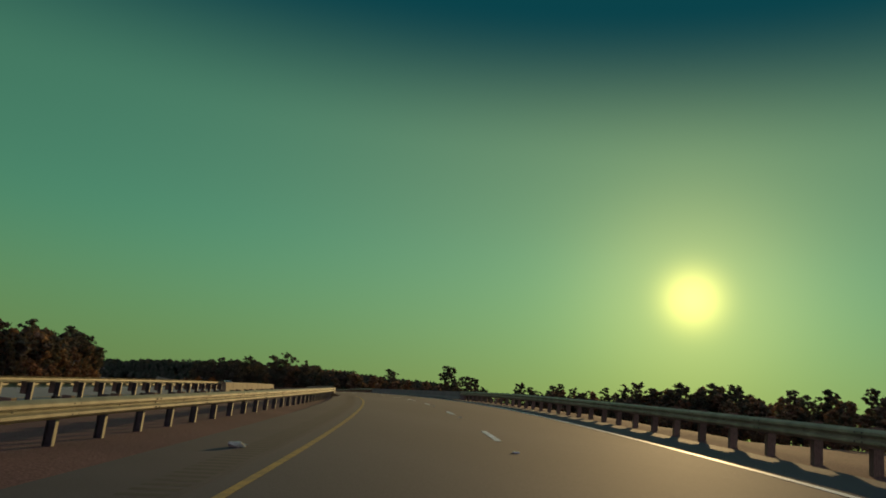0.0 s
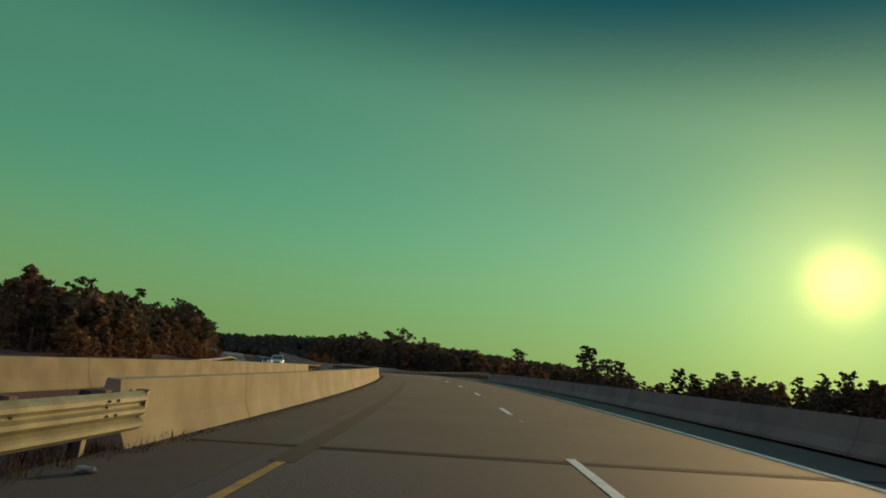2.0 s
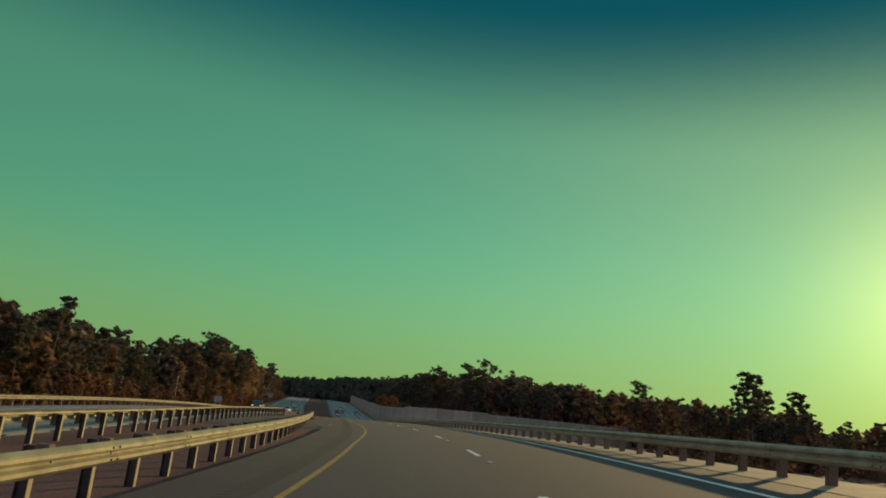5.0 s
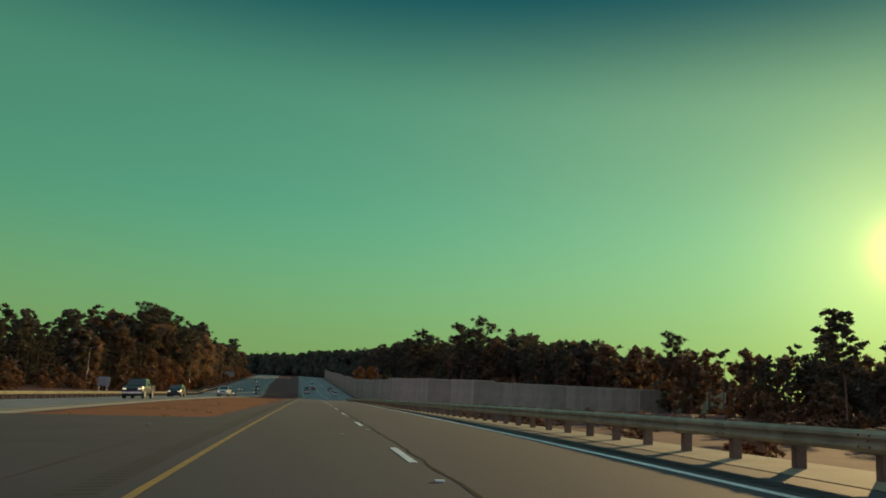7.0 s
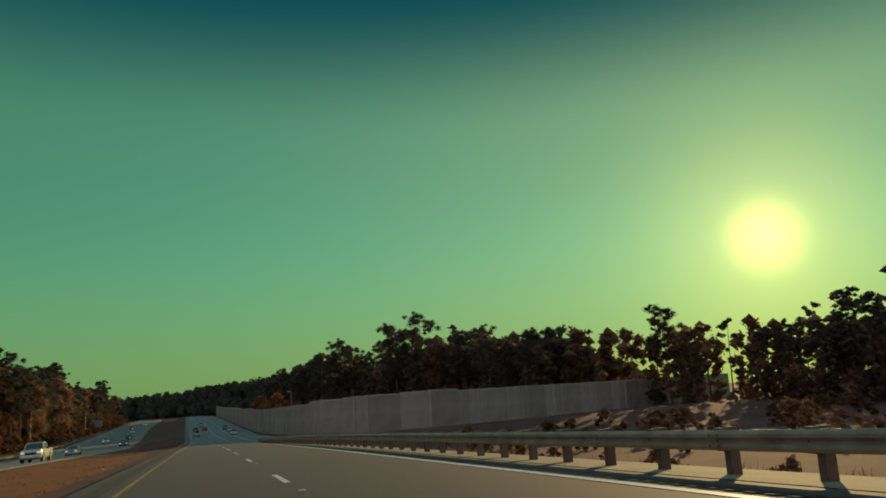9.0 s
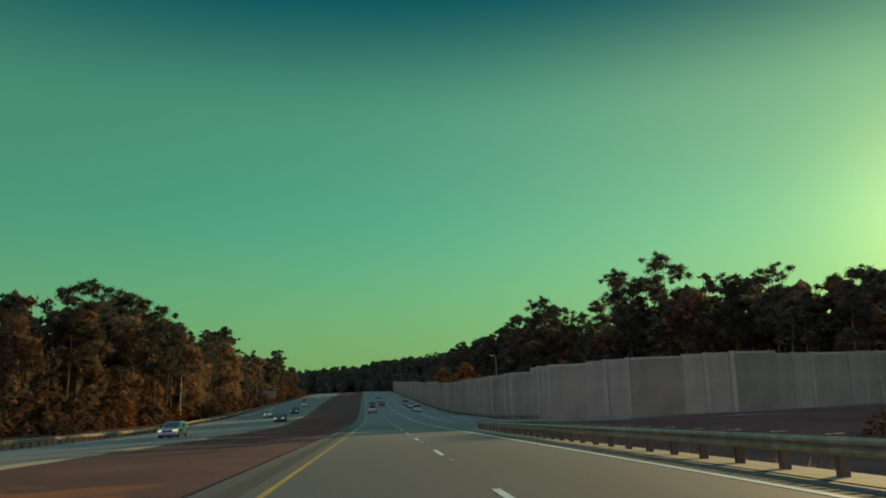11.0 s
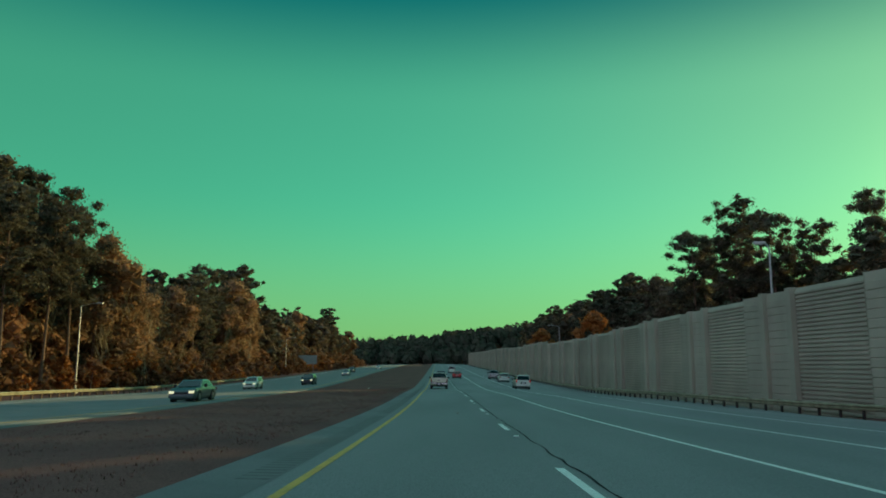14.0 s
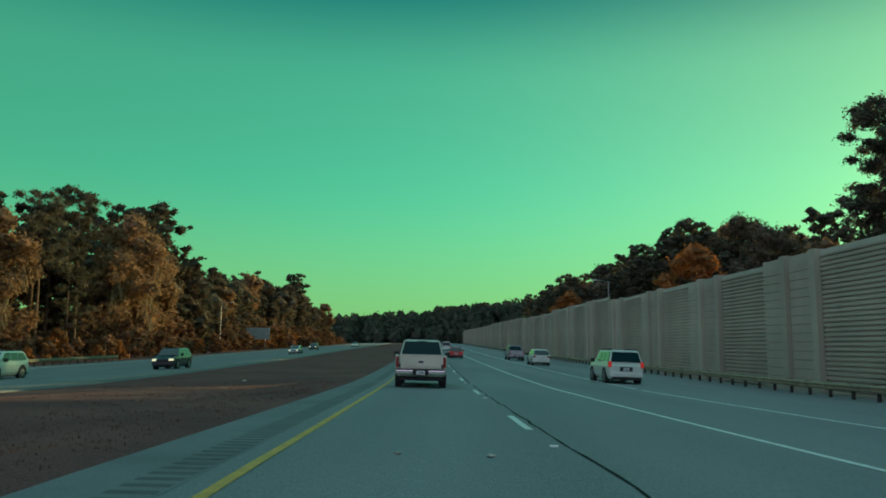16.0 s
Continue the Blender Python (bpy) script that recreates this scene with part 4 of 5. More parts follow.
SLIM = boxes_mesh("post", [(0, 0.16, -0.12, 0.14, -0.6, WALL_H + 0.02)], PANEL, 0.015)
noise_wall = tagged(new("noise_wall"), "tall tan concrete noise wall with ribbed panels and pilasters", "noise wall", kind="structure")
noise_wall_steps = random.Random(21)
unit, d = 13.5, _wd[-1] - 13.5
# units are laid so that a slim post falls at station 527
d_ref = float(np.interp(527.1, [s for s, l in WALL_WAY[8:]], _wd[8:]))
k0 = int(d_ref // unit)
start = d_ref - k0 * unit
lift = 0.0
for i in range(int((_wd[-1] - start) // unit)):
    d = start + i * unit
    lift = noise_wall_steps.choice((0.0, 0.0, 0.22, -0.2, 0.3)) if i % 3 == 0 else lift
    for at, length, me in ((0.0, 6.88, WIDE), (6.9, 0.62, PILASTER), (7.53, 2.75, NARROW), (10.28, 0.62, PILASTER), (10.9, 2.55, END_PANEL), (13.46, 0.16, SLIM)):
        p, q = wall_at(d + at), wall_at(d + at + length)
        along = (q - p).to_2d()
        turn = math.atan2(along.y, along.x)
        m = Matrix.Translation((p.x, p.y, min(p.z, q.z) + lift - 0.35)) @ Matrix.Rotation(turn, 4, "Z")
        # the wall runs with the road on its other hand: turn it to face the traffic
        m = m @ Matrix.Translation((length, 0, 0)) @ Matrix.Rotation(math.pi, 4, "Z")
        piece(me.name.split(".")[0], me, noise_wall, m)

# pale paved strip under the outer rail
strip = sheet("mow_strip", stations(150, 398, 3.0), lambda s: [7.0, 7.9, float(np.interp(s, [150, 398], [8.9, 9.4]))], 0.010, material("mow_strip_concrete", (0.36, 0.29, 0.20), 0.9, colour2=(0.27, 0.21, 0.15), scale=0.7, fine=0.2, bump=0.3, bump_scale=30))
tagged(strip, "pale concrete strip beneath the outer guardrail", "mow strip", kind="structure")

# a guardrail stands before the wall
wall_rail = lambda s: float(np.interp(s, [436, 452, 475, 520, 900], [24.5, 20.6, 19.0, 18.9, 19.0]))
guardrail(440, 660, wall_rail, -1, "guardrail at the foot of the noise wall")
guardrail(660.2, 900, wall_rail, -1, "guardrail at the foot of the noise wall", spacing=3.81)

# ramp that joins from the right
_rs = []
for i in range(40):
    dd = i / 39 * float(_wd[8])
    p, q = wall_at(dd), wall_at(dd + 0.5)
    t2 = (q - p).to_2d().normalized()
    n2 = Vector((-t2.y, t2.x))
    _rs.append((p, n2))
vv, ff = [], []
for p, n2 in _rs:
    for w in (2.8, 6.5, 10.5):
        vv.append((p.x + n2.x * w, p.y + n2.y * w, p.z + 0.03))
for i in range(39):
    for j in range(2):
        a = i * 3 + j
        ff.append((a, a + 1, a + 4, a + 3))
ramp = new("road", mesh_of("road", vv, ff, ASPHALT))
ramp.data.attributes.new("bleached", "FLOAT", "POINT").data.foreach_set("value", [1.0] * len(vv))
tagged(ramp, "asphalt ramp curving in beside the noise wall", "road", kind="structure")


# ---- lamps and signs ----
LAMP_HEAD = material("lamp_head_grey", (0.5, 0.5, 0.48), 0.4, 0.3, colour2=(0.42, 0.42, 0.4), scale=3)
LENS = material("lamp_lens", (0.7, 0.7, 0.65), 0.2, spec=0.6)


def lamp_post(place, height, aim, arm=2.0):
    root = tagged(new("street_lamp"), "slim grey metal street lamp with a short arm", "street lamp", group="street lamps")
    root.matrix_basis = Matrix.Translation(place) @ Matrix.Rotation(aim, 4, "Z")
    vv, ff = [], []
    tube(vv, ff, [(0, 0, -0.3), (0, 0, height * 0.5), (0, 0, height - 0.4)], [0.13, 0.10, 0.065], 10)
    piece("pole", mesh_of("pole", vv, ff, POLE, True), root)
    bm = bmesh.new()
    for k in range(7):
        u = k / 6
        bmesh.ops.create_cone(bm, cap_ends=True, segments=8, radius1=0.045, radius2=0.045, depth=0.12 + 0.15 * arm, matrix=Matrix.Translation((u * arm, 0, height - 0.45 + 0.4 * math.sin(u * 1.57))) @ Matrix.Rotation(radians(90 - 25 * (1 - u)), 4, "Y"))
    part("arm", bm, POLE, root)
    head = piece("head", boxes_mesh("head", [(arm - 0.1, arm + 0.75, -0.16, 0.16, height - 0.12, height + 0.06)], LAMP_HEAD, 0.05), root)
    piece("lens", boxes_mesh("lens", [(arm + 0.1, arm + 0.65, -0.12, 0.12, height - 0.16, height - 0.115)], LENS, 0.01), head, label="pale lens")
    piece("base_plate", boxes_mesh("base_plate", [(-0.25, 0.25, -0.25, 0.25, -0.05, 0.05)], POLE, 0.01), root)
    return root


for s, l in ((353, -76), (421, -58), (514.8, -45.2), (647, -46)):
    lamp_post(land(s, l), 11.1 if s < 600 else 10.8, heading(s))
lamp_post(land(599.5, 28.5), 12.5, heading(600) + math.pi)
lamp_post(land(473.2, 22.9), 11.4, heading(473) + math.pi, 0.35)

BOARD = material("sign_back", (0.34, 0.42, 0.40), 0.5, 0.2, colour2=(0.27, 0.34, 0.32), scale=1.5)


def board_sign(place, width, height, clear, turn, label):
    root = tagged(new("road_sign"), label, "road sign")
    root.matrix_basis = Matrix.Translation(place) @ Matrix.Rotation(turn, 4, "Z")
    for x in (-0.32 * width, 0.32 * width):
        piece("post", boxes_mesh("post", [(x - 0.07, x + 0.07, -0.07, 0.07, -0.3, clear + height * 0.95)], POLE, 0.01), root)
    panel_ob = piece("board", boxes_mesh("board", [(-width / 2, width / 2, 0.08, 0.12, clear, clear + height)], BOARD, 0.015), root)
    for z in (0.2, 0.5, 0.8):
        piece("stiffener", boxes_mesh("stiffener", [(-width / 2 + 0.1, width / 2 - 0.1, 0.02, 0.079, clear + height * z - 0.05, clear + height * z + 0.05)], POLE), panel_ob)
    return root


board_sign(land(679, -45), 6.2, 3.0, 2.6, heading(679), "large road sign seen from behind on two posts")

# reflective studs between the dashes
STUD = material("stud_lens", (0.8, 0.8, 0.78), 0.3, spec=0.6)
STUD_MESH = boxes_mesh("road_stud", [(-0.06, 0.06, -0.05, 0.05, -0.004, 0.02)], STUD, 0.008)
stud_line = tagged(new("road_studs"), "small white reflective studs between the lane dashes", "road stud", kind="structure")
for i in range(-5, 48):
    piece("road_stud", STUD_MESH, stud_line, frame_at(3.2 + 12.94 * i - 2.6, 1.75, 0.006))


# paved crossover between the carriageways
cross = sheet("road", stations(190, 244, 3.0), lambda s: [-12.8, -9.0, -6.0, -3.85], 0.012, SHOULDER, lambda s, l: lie(s, l) - 0.35 * (1 - smooth(190, 193.5, s)))
lighten(cross, stations(190, 244, 3.0), 4)
tagged(cross, "stained paved crossover in the median", "road", kind="structure")
board_sign(land(327, -29.8), 1.7, 1.3, 1.5, heading(327), "small road sign seen from behind on two posts")

# ---- vehicles ----
def paint(name, colour, metal=0.25):
    m = material(name, colour, 0.32, metal, colour2=tuple(c * 0.9 for c in colour), scale=1.5, fine=0.03, spec=0.5)
    m.node_tree.nodes["Principled BSDF"].inputs["Coat Weight"].default_value = 0.5
    return m


TAN = paint("silver_beige_paint", (0.64, 0.64, 0.50))
PALE = paint("white_car_paint", (0.68, 0.74, 0.64), 0.0)
RED = paint("red_car_paint", (0.35, 0.04, 0.035))
DARK = paint("dark_car_paint", (0.03, 0.036, 0.045))
SILVER = paint("silver_car_paint", (0.45, 0.47, 0.48), 0.5)
TEAL = paint("grey_green_paint", (0.09, 0.13, 0.13), 0.3)
TINTED = material("tinted_glass", (0.012, 0.014, 0.016), 0.06, spec=0.7)
RUBBER = material("tyre_rubber", (0.018, 0.018, 0.018), 0.85, colour2=(0.03, 0.029, 0.028), scale=8)
RIM = material("alloy_rim", (0.42, 0.42, 0.42), 0.35, 0.8, colour2=(0.3, 0.3, 0.3), scale=6)
CHROME = material("chrome", (0.62, 0.62, 0.6), 0.14, 1.0, colour2=(0.55, 0.55, 0.53), scale=4)
PLASTIC = material("black_plastic", (0.02, 0.02, 0.021), 0.6, colour2=(0.03, 0.03, 0.03), scale=6)
TAIL = glowing("tail_light", (1.0, 0.05, 0.04), 0.004, (0.24, 0.012, 0.014))
BRAKE = glowing("brake_light", (1.0, 0.06, 0.04), 0.12, (0.5, 0.02, 0.02))
HEAD = glowing("head_light", (1.0, 0.82, 0.45), 0.5, (0.8, 0.8, 0.75))
PLATE = material("plate_white", (0.7, 0.7, 0.68), 0.5)
INK = material("plate_ink", (0.06, 0.07, 0.10), 0.6)

KINDS = {
    # length, width, height, belt, hood, clearance, cabin (front low, front high, back high, back low), wheel radius, axles
    "pickup": (5.85, 2.02, 1.94, 1.24, 1.20, 0.36, (1.45, 0.75, -0.72, -0.98), 0.41, (1.95, -1.72)),
    "suv": (5.2, 2.03, 1.90, 1.18, 1.12, 0.28, (1.35, 0.62, -2.28, -2.52), 0.40, (1.62, -1.55)),
    "crossover": (4.65, 1.88, 1.68, 1.06, 1.02, 0.24, (1.25, 0.45, -1.85, -2.25), 0.36, (1.42, -1.38)),
    "sedan": (4.95, 1.86, 1.46, 0.96, 0.90, 0.20, (1.1, 0.25, -1.25, -1.85), 0.33, (1.5, -1.4)),
    "van": (5.2, 2.0, 1.98, 1.10, 1.02, 0.24, (1.9, 1.05, -2.35, -2.55), 0.35, (1.6, -1.5)),
}


def loft(name, sections, mat, parent, cap=True, label=""):
    n = len(sections[0])
    vv = [p for sec in sections for p in sec]
    ff = []
    for i in range(len(sections) - 1):
        for j in range(n):
            ff.append((i * n + j, i * n + (j + 1) % n, (i + 1) * n + (j + 1) % n, (i + 1) * n + j))
    if cap:
        ff += [tuple(range(n))[::-1], tuple(range(len(vv) - n, len(vv)))]
    bm = bmesh.new()
    bv = [bm.verts.new(p) for p in vv]
    for f in ff:
        bm.faces.new([bv[i] for i in f])
    bmesh.ops.recalc_face_normals(bm, faces=bm.faces[:])
    ob = part(name, bm, mat, parent, label)
    return ob


def body_section(y, w, z0, z1, round_=0.10):
    h = z1 - z0
    pts = [(-w * 0.86, z0), (w * 0.86, z0), (w * 0.97, z0 + h * 0.18), (w, z0 + h * 0.45), (w * 0.985, z0 + h * 0.75), (w * 0.95, z1 - 0.04), (w * 0.95 - round_, z1),
           (-w * 0.95 + round_, z1), (-w * 0.95, z1 - 0.04), (-w * 0.985, z0 + h * 0.75), (-w, z0 + h * 0.45), (-w * 0.97, z0 + h * 0.18)]
    return [(x, y, z) for x, z in pts]


def wheel(parent, x, y, r, side):
    bm = bmesh.new()
    m = Matrix.Translation((x, y, r)) @ Matrix.Rotation(radians(90), 4, "Y")
    bmesh.ops.create_cone(bm, cap_ends=True, segments=28, radius1=r, radius2=r, depth=0.26, matrix=m)
    bmesh.ops.bevel(bm, geom=[e for e in bm.edges if len(e.link_faces) == 2 and any(len(f.verts) > 6 for f in e.link_faces)], offset=0.04, segments=3, affect="EDGES")
    hub = new("wheel")
    hub.parent = parent
    part("tyre", bm, RUBBER, hub)
    bm = bmesh.new()
    mo = Matrix.Translation((x + side * 0.125, y, r)) @ Matrix.Rotation(radians(90), 4, "Y")
    bmesh.ops.create_cone(bm, cap_ends=True, segments=24, radius1=r * 0.66, radius2=r * 0.62, depth=0.03, matrix=mo)
    for k in range(5):
        a = k * 2 * math.pi / 5
        mm = Matrix.Translation((x + side * 0.145, y, r)) @ Matrix.Rotation(a, 4, "X") @ Matrix.Translation((0, 0, r * 0.34))
        bmesh.ops.create_cube(bm, size=1.0, matrix=mm @ Matrix.Diagonal((0.03, r * 0.16, r * 0.56, 1)))
    part("rim", bm, RIM, hub)
    return hub


def quad_panel(name, corners, out, mat, parent, label="", thick=0.012):
    """A flat pane laid a little proud of the body along the direction out."""
    o = Vector(out).normalized()
    c = [Vector(p) for p in corners]
    vv = [p + o * 0.004 for p in c] + [p + o * (0.004 + thick) for p in c]
    n = len(c)
    ff = [tuple(range(n))[::-1], tuple(range(n, 2 * n))] + [(i, (i + 1) % n, n + (i + 1) % n, n + i) for i in range(n)]
    return piece(name, mesh_of(name, vv, ff, mat), parent, label=label)


def boxpart(name, b, mat, parent, bevel=0.015, label=""):
    return piece(name, boxes_mesh(name, [b], mat, bevel), parent, label=label)


def vehicle(kind, mat, label, category, lights="tail", braking=False, name=None):
    L, Wd, Ht, belt, hood, clear, (cf, hf, hb, cb), r, axles = KINDS[kind]
    w, yf, yb = Wd / 2, L / 2, -L / 2
    root = tagged(new(name or {"pickup": "pickup_truck", "suv": "suv", "crossover": "suv", "sedan": "car", "van": "van"}[kind]), label, category, group="traffic on the highway")
    tail_top = belt if kind != "sedan" else belt - 0.02
    if kind == "pickup":
        bed = 0.78
        sec = [(yf, 0.80, clear + 0.12, hood - 0.22), (yf - 0.10, 0.95, clear, hood - 0.06), (yf - 0.35, 1.0, clear, hood), (cf, 1.0, clear, belt), (cb, 1.0, clear, belt), (cb - 0.02, 1.0, clear, bed), (yb + 0.12, 1.0, clear + 0.1, bed), (yb + 0.06, 0.97, clear + 0.2, bed)]
    else:
        sec = [(yf, 0.78, clear + 0.14, hood - 0.30), (yf - 0.10, 0.93, clear, hood - 0.14), (yf - 0.45, 1.0, clear, hood), (cf, 1.0, clear, belt), (cb + 0.3, 1.0, clear, belt), (yb + 0.25, 0.98, clear, tail_top), (yb + 0.06, 0.94, clear + 0.06, tail_top - 0.05), (yb, 0.88, clear + 0.16, tail_top - 0.18)]
    loft("body", [body_section(y, w * k, a, b) for y, k, a, b in sec], mat, root)
    # cabin: pillars and roof, with panes set on it
    ws, wr = w * 0.93, w * 0.76
    zr = Ht - 0.05
    ring = lambda y0, y1, hw, z: [(-hw, y0, z), (-hw, y1, z), (hw, y1, z), (hw, y0, z)]
    loft("cabin", [ring(cf, cb, ws, belt - 0.03), ring(hf, hb, wr, zr), ring(hf - 0.16, hb + 0.12, wr - 0.12, Ht)], mat, root)
    mixp = lambda a, b, t: tuple(a[i] + (b[i] - a[i]) * t for i in range(3))

    def pane(nm, bl, br, tr, tl, out, u0, u1, v0, v1):
        def at(u, v):
            return mixp(mixp(bl, br, u), mixp(tl, tr, u), v)
        return quad_panel(nm, [at(u0, v0), at(u1, v0), at(u1, v1), at(u0, v1)], out, TINTED, root, "dark tinted glass")

    pane("windshield", (-ws, cf, belt), (ws, cf, belt), (wr, hf, zr), (-wr, hf, zr), (0, 0.7, 0.5), 0.06, 0.94, 0.08, 0.94)
    slope = cb - hb
    pane("rear_window", (-ws, cb, belt), (ws, cb, belt), (wr, hb, zr), (-wr, hb, zr), (0, -1, 0.25), 0.04, 0.96, 0.05 if kind == "pickup" else 0.06, 0.94 if kind == "pickup" else 0.90)
    for sd in (-1, 1):
        cuts = [(0.10, 0.44), (0.48, 0.90)] if kind in ("pickup", "sedan") else [(0.10, 0.36), (0.39, 0.64), (0.67, 0.93)]
        for u0, u1 in cuts:
            pane("side_window", (sd * ws, cf, belt), (sd * ws, cb, belt), (sd * wr, hb, zr), (sd * wr, hf, zr), (sd, 0, 0.3), u0, u1, 0.10, 0.88)
        mirror = boxpart("mirror", (sd * (w + 0.02) if sd > 0 else sd * (w + 0.24), sd * (w + 0.24) if sd > 0 else sd * (w + 0.02), cf - 0.55, cf - 0.42, belt - 0.02, belt + 0.20), PLASTIC, root, 0.03)
        for y in axles:
            bm = bmesh.new()
            mo = Matrix.Translation((sd * (w - 0.10), y, r + 0.02)) @ Matrix.Rotation(radians(90), 4, "Y")
            bmesh.ops.create_cone(bm, cap_ends=True, segments=24, radius1=r + 0.09, radius2=r + 0.09, depth=0.235, matrix=mo)
            part("wheel_arch", bm, PLASTIC, root)
            wheel(root, sd * (w - 0.115), y, r, sd)
        if kind == "pickup":
            boxpart("bed_side", (sd * w * 0.955 - 0.05, sd * w * 0.955 + 0.05, yb + 0.06, cb - 0.02, 0.74, belt + 0.06), mat, root, 0.025)
            boxpart("tail_light", (sd * w * 0.925 - 0.055, sd * w * 0.925 + 0.055, yb + 0.015, yb + 0.20, 0.80, 1.22), BRAKE if braking else TAIL, root, 0.02, "red tail light")
        elif kind == "suv":
            boxpart("tail_light", (sd * w * 0.90 - 0.09, sd * w * 0.90 + 0.09, yb - 0.02, yb + 0.16, 0.92, 1.24), BRAKE if braking else TAIL, root, 0.03, "red tail light")
            boxpart("roof_rail", (sd * wr * 0.9 - 0.025, sd * wr * 0.9 + 0.025, hb + 0.2, hf - 0.2, Ht - 0.01, Ht + 0.06), PLASTIC, root, 0.012)
        else:
            z = tail_top - 0.22
            boxpart("tail_light", (sd * w * 0.80 - 0.17, sd * w * 0.80 + 0.17, yb - 0.005, yb + 0.12, z - 0.02, z + 0.15), BRAKE if braking else TAIL, root, 0.03, "red tail light")
        hz = hood - 0.34
        boxpart("headlight", (sd * w * 0.72 - 0.17, sd * w * 0.72 + 0.17, yf - 0.12, yf + 0.012, hz, hz + 0.17), HEAD if lights == "head" else CHROME, root, 0.03, "lit warm headlight" if lights == "head" else "clear headlight")
    # front and rear fittings
    boxpart("grille", (-w * 0.48, w * 0.48, yf - 0.05, yf + 0.015, hood - 0.46, hood - 0.24), PLASTIC, root, 0.03)
    boxpart("front_bumper", (-w * 0.9, w * 0.9, yf - 0.12, yf + 0.06, clear + 0.08, clear + 0.30), CHROME if kind == "pickup" else mat, root, 0.05)
    if kind == "pickup":
        gate = boxpart("tailgate", (-w * 0.80, w * 0.80, yb + 0.03, yb + 0.10, 0.76, belt + 0.04), mat, root, 0.025)
        boxpart("spoiler_lip", (-w * 0.80, w * 0.80, yb + 0.0, yb + 0.10, belt + 0.041, belt + 0.075), mat, gate, 0.012)
        boxpart("pressed_ridge", (-w * 0.66, w * 0.66, yb + 0.012, yb + 0.029, 0.86, 0.90), mat, gate, 0.006)
        bm = bmesh.new()
        bmesh.ops.create_cone(bm, cap_ends=True, segments=24, radius1=0.115, radius2=0.11, depth=0.02, matrix=Matrix.Translation((0, yb + 0.018, 1.02)) @ Matrix.Rotation(radians(90), 4, "X") @ Matrix.Diagonal((1, 0.45, 1, 1)))
        part("badge", bm, INK, gate, "dark oval badge")
        for sd in (-1, 1):
            boxpart("bumper_half", (sd * 0.30 if sd > 0 else -w * 0.95, w * 0.95 if sd > 0 else -0.30, yb - 0.14, yb + 0.06, 0.53, 0.70), CHROME, root, 0.04, "chrome bumper half")
        boxpart("bumper_step", (-w * 0.92, w * 0.92, yb - 0.12, yb + 0.05, 0.701, 0.745), PLASTIC, root, 0.012)
        boxpart("bumper_centre", (-0.30, 0.30, yb - 0.10, yb + 0.05, 0.50, 0.70), PLASTIC, root, 0.02)
        plate_at = (yb - 0.125, 0.60)
        boxpart("tow_hitch", (-0.09, 0.09, yb - 0.14, yb + 0.4, 0.37, 0.48), PLASTIC, root, 0.015)
        boxpart("rear_axle", (-w * 0.7, w * 0.7, axles[1] - 0.08, axles[1] + 0.08, r - 0.07, r + 0.09), PLASTIC, root, 0.03)
        boxpart("spare_wheel", (-0.36, 0.36, yb + 0.25, yb + 0.95, 0.40, 0.58), RUBBER, root, 0.08)
        boxpart("bed_floor", (-w * 0.85, w * 0.85, yb + 0.10, cb - 0.03, 0.781, 0.80), PLASTIC, root, 0.0)
        boxpart("high_brake_light", (-0.2, 0.2, hb - 0.03, hb + 0.05, Ht - 0.085, Ht - 0.055), PLASTIC, root, 0.01)
    else:
        boxpart("rear_bumper", (-w * 0.92, w * 0.92, yb - 0.08, yb + 0.15, clear + 0.12, clear + 0.36), mat, root, 0.05)
        boxpart("bumper_valance", (-w * 0.8, w * 0.8, yb - 0.06, yb + 0.15, clear - 0.02, clear + 0.119), PLASTIC, root, 0.03)
        plate_at = (yb - 0.03, clear + 0.55 if kind != "sedan" else clear + 0.42)
        boxpart("plate_recess", (-0.36, 0.36, yb - 0.022, yb + 0.08, plate_at[1] - 0.12, plate_at[1] + 0.13), mat if kind != "suv" else PLASTIC, root, 0.02)
    plate_ob = boxpart("number_plate", (-0.165, 0.165, plate_at[0] - 0.012, plate_at[0], plate_at[1] - 0.078, plate_at[1] + 0.078), PLATE, root, 0.004, "white number plate with dark bars")
    for x0 in (-0.11, -0.02, 0.05):
        boxpart("plate_bar", (x0, x0 + 0.06, plate_at[0] - 0.016, plate_at[0] - 0.0125, plate_at[1] - 0.03, plate_at[1] + 0.03), INK, plate_ob, 0.0)
    boxpart("underbody", (-w * 0.78, w * 0.78, yb + 0.4, yf - 0.4, clear - 0.08, clear + 0.05), PLASTIC, root, 0.03)
    return root


def park(ob, s, l, turn=0.0):
    """Stands a vehicle on the pavement: pitched and banked with it."""
    a, b = land(s - 1.6, l), land(s + 1.6, l)
    c, d = land(s, l - 0.8), land(s, l + 0.8)
    fwd, side = (b - a).normalized(), (d - c).normalized()
    if turn:
        fwd, side = -fwd, -side
    up = side.cross(fwd).normalized()
    side = fwd.cross(up)
    m = Matrix((side, fwd, up)).transposed().to_4x4()
    m.translation = (land(s, l) if l > -8 else land(s, l, 0.02))
    ob.matrix_basis = m
    return ob


park(vehicle("pickup", TAN, "silver beige pickup truck with chrome bumper on the highway", "pickup truck"), 514.2, -0.36)
park(vehicle("suv", PALE, "large white suv with red tail lights in the merging lane", "suv", braking=True), 526.5, 11.1)
park(vehicle("crossover", PALE, "white suv driving beside the noise wall", "suv", braking=False), 562, 11.7)
park(vehicle("pickup", SILVER, "pale pickup truck beside the noise wall", "pickup truck"), 582, 11.4)
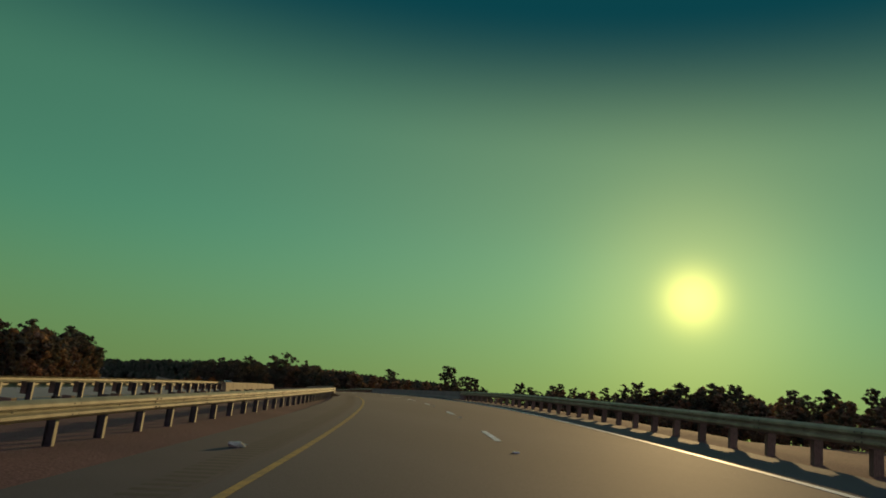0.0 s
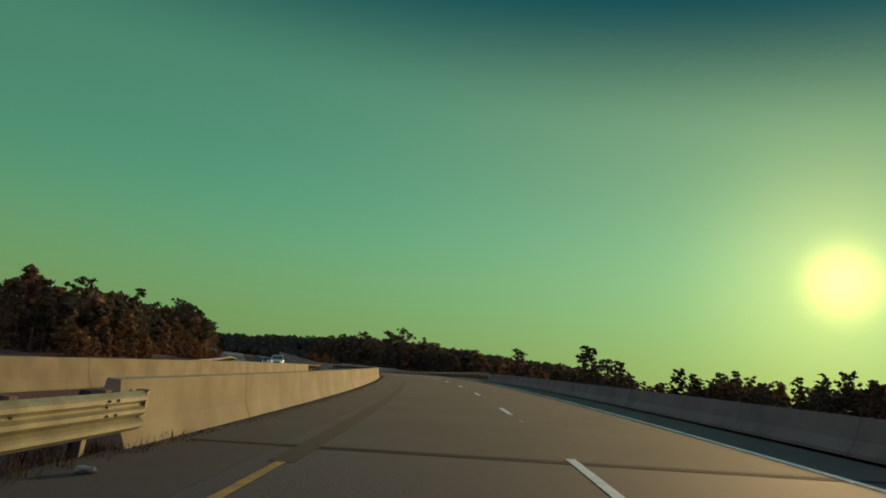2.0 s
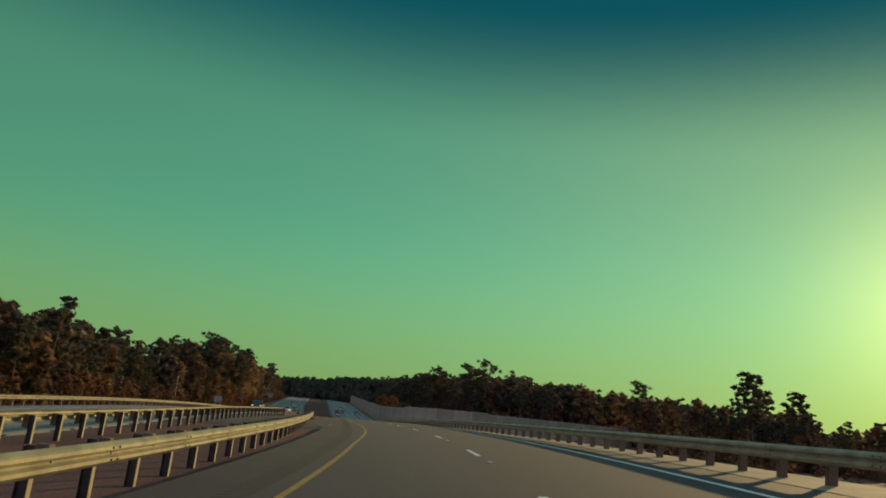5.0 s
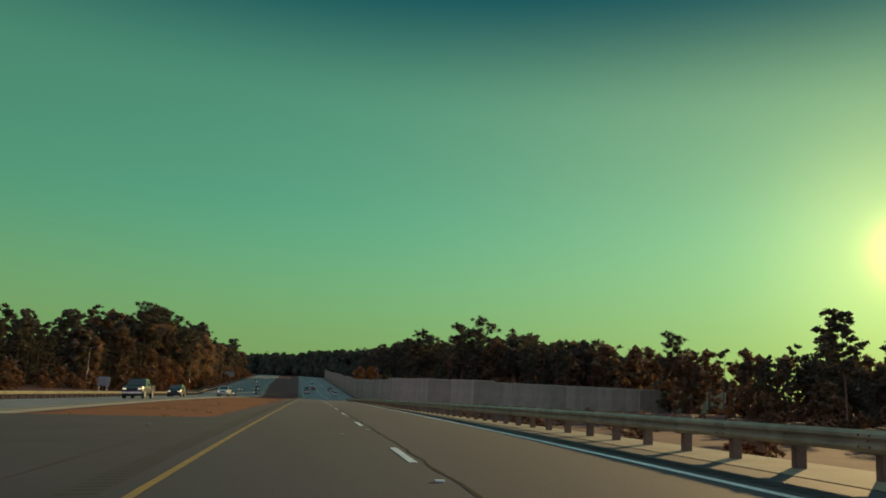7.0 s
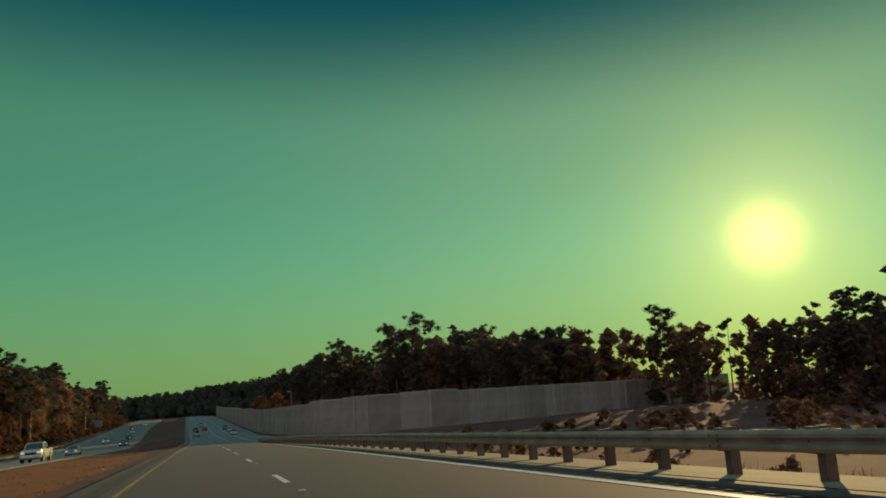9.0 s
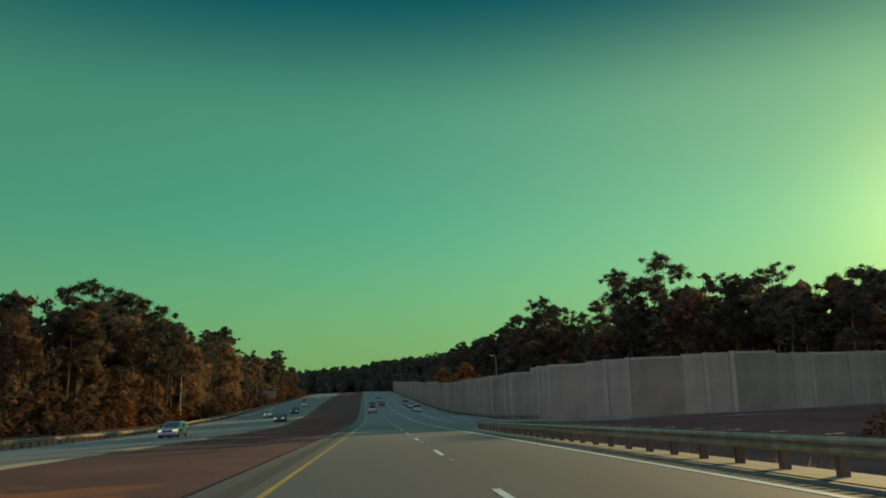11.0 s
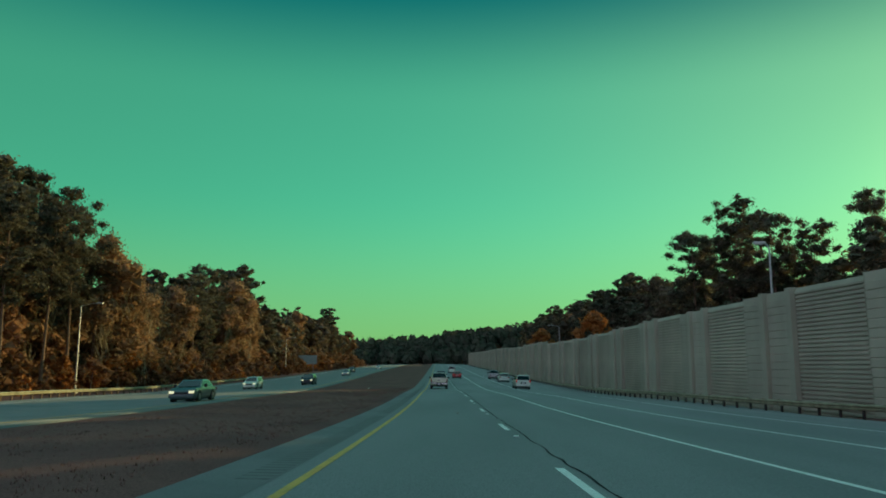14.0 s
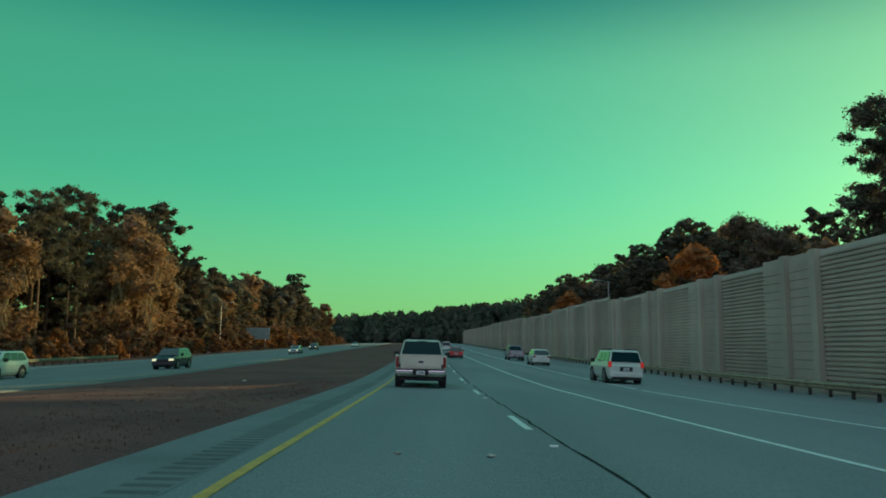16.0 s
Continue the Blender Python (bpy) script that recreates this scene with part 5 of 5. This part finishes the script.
park(vehicle("sedan", RED, "small red car in the outer lane", "car", braking=True), 584, 3.6)
park(vehicle("van", PALE, "white van far ahead on the highway", "van"), 640, 3.6)
park(vehicle("crossover", DARK, "dark suv far ahead on the highway", "suv"), 566, 0.1)
park(vehicle("sedan", TEAL, "grey green sedan with lit headlights coming the other way", "car", lights="head"), 474.5, -17.6, 1)
park(vehicle("crossover", PALE, "white suv with lit headlights coming the other way", "suv", lights="head"), 528, -26.5, 1)
park(vehicle("crossover", DARK, "dark boxy suv coming the other way", "suv", lights="head"), 545, -21.5, 1)
park(vehicle("pickup", PALE, "white pickup truck with amber headlights coming the other way", "pickup truck", lights="head"), 359, -16.2, 1)
park(vehicle("sedan", SILVER, "silver sedan coming the other way", "car", lights="head"), 406, -19.5, 1)
park(vehicle("pickup", DARK, "dark pickup truck coming the other way", "pickup truck", lights="head"), 292, -17.3, 1)
park(vehicle("crossover", DARK, "dark suv with lit headlights coming the other way", "suv", lights="head"), 326, -19.3, 1)
park(vehicle("sedan", SILVER, "silver car far off coming the other way", "car", lights="head"), 620, -24.5, 1)
park(vehicle("crossover", TEAL, "grey suv far off coming the other way", "suv", lights="head"), 668, -28.5, 1)
park(vehicle("sedan", PALE, "white car far off coming the other way", "car", lights="head"), 735, -25, 1)
park(vehicle("crossover", PALE, "pale suv on the other bridge", "suv", lights="head"), 172, -17, 1)


# ---- grass tufts on the verges ----
def tufts(name, count, s0, s1, l0, l1, high, label, seed, skip=None, mat=None, thin=1.0):
    """Sparse clumps of thin dry blades."""
    g = np.random.default_rng(seed)
    vv = []
    for i in range(count):
        s, l = g.uniform(s0, s1), g.uniform(l0, l1)
        if skip and skip(s, l):
            continue
        base = land(s, l, -0.06)
        for j in range(5):
            a, r = g.uniform(0, 6.283), g.uniform(0.0, 0.16)
            h = high * g.uniform(0.5, 1.3)
            w = thin * min(0.02, 0.2 * high) * (1 + g.random())
            x, y = base.x + r * math.cos(a), base.y + r * math.sin(a)
            b = a + g.uniform(-1, 1)
            vv += [(x - w * math.sin(b), y + w * math.cos(b), base.z), (x + w * math.sin(b), y - w * math.cos(b), base.z), (x + 0.5 * h * math.cos(b), y + 0.5 * h * math.sin(b), base.z + h)]
    ob = new(name, mesh_of(name, vv, [(3 * i, 3 * i + 1, 3 * i + 2) for i in range(len(vv) // 3)], mat or TUFT))
    return tagged(ob, label, "grass", kind="stuff")


tufts("grass_tufts", 1500, 238, 362, -11.6, -4.2, 0.07, "sparse dry grass on the red clay", 8, lambda s, l: noise.noise(Vector((s * 0.15, l * 0.4, 2))) < 0.12)
tufts("grass_tufts", 2600, 236, 384, 10.2, 24, 0.35, "tall dry grass behind the outer guardrail", 9)


SOD = material("short_dry_grass", (0.135, 0.068, 0.06), 0.95, colour2=(0.22, 0.108, 0.085), scale=0.5, island=0.35, through_light=0.2, spec=0.1)
tufts("grass_tufts", 9000, 376, 520, -14.0, -4.0, 0.05, "short dry brown grass in the median", 10, None, SOD, 0.6)
tufts("dry_weeds", 520, 61.5, 71.5, -4.6, -3.6, 0.17, "dry weeds grown up at the end of the bridge barrier", 12, None, WEED, 0.3)
tufts("dry_weeds", 140, 214, 220, -6.2, -5.2, 0.22, "dry weeds at the end of the guardrail", 13, None, WEED, 0.4)

# ---- litter ----
LITTER = material("road_litter", (0.45, 0.42, 0.36), 0.8, colour2=(0.25, 0.22, 0.18), scale=9, vary=0.5)
GRIT = material("shoulder_grit", (0.07, 0.062, 0.055), 0.95, colour2=(0.16, 0.13, 0.10), scale=3, island=0.5)


def scrap(s, l, size, seed):
    """A crumpled scrap lying on the pavement."""
    g = np.random.default_rng(seed)
    bm = bmesh.new()
    bmesh.ops.create_icosphere(bm, subdivisions=2, radius=size, matrix=Matrix.Translation((0, 0, size * 0.22)) @ Matrix.Diagonal((1.0, 0.7, 0.3, 1)))
    for v in bm.verts:
        v.co += Vector(g.normal(size=3)) * size * 0.10
    me = bpy.data.meshes.new("litter")
    bm.to_mesh(me)
    bm.free()
    me.materials.append(LITTER)
    ob = new("litter", me)
    ob.matrix_basis = frame_at(s, l, 0.006, 40 * seed)
    return tagged(ob, "small pale scrap of litter on the asphalt", "litter", group="litter on the road")


for i, (s, l, k) in enumerate(((67.4, -3.35, 0.12), (12.5, -2.9, 0.16), (453.6, 0.5, 0.07), (491, -0.4, 0.06), (491, 0.75, 0.06), (196, -4.2, 0.16), (198.6, -3.65, 0.10), (204, -4.6, 0.08), (231, 0.9, 0.06), (521, -9.6, 0.12), (236, -5.0, 0.10), (310, -4.4, 0.09))):
    scrap(s, l, k, i)


def grit(count, s0, s1, l0, spread, label, seed):
    """Loose stones and dirt swept against an edge."""
    g = np.random.default_rng(seed)
    vv, ff = [], []
    for i in range(count):
        s, l = g.uniform(s0, s1), l0 + abs(g.normal()) * spread
        p, r, k = land(s, l, 0.004), g.uniform(0.008, 0.024), len(vv)
        a = g.uniform(0, 6.283)
        vv += [p + Vector((r * math.cos(a + q * 2.094), r * math.sin(a + q * 2.094), 0)) for q in range(3)] + [p + Vector((0, 0, r * 0.9))]
        ff += [(k, k + 1, k + 3), (k + 1, k + 2, k + 3), (k + 2, k, k + 3)]
    return tagged(new("grit", mesh_of("grit", vv, ff, GRIT)), label, "grit", kind="stuff")


grit(3500, 69, 140, -3.74, 0.16, "dirt and stones along the foot of the bridge barrier", 3)
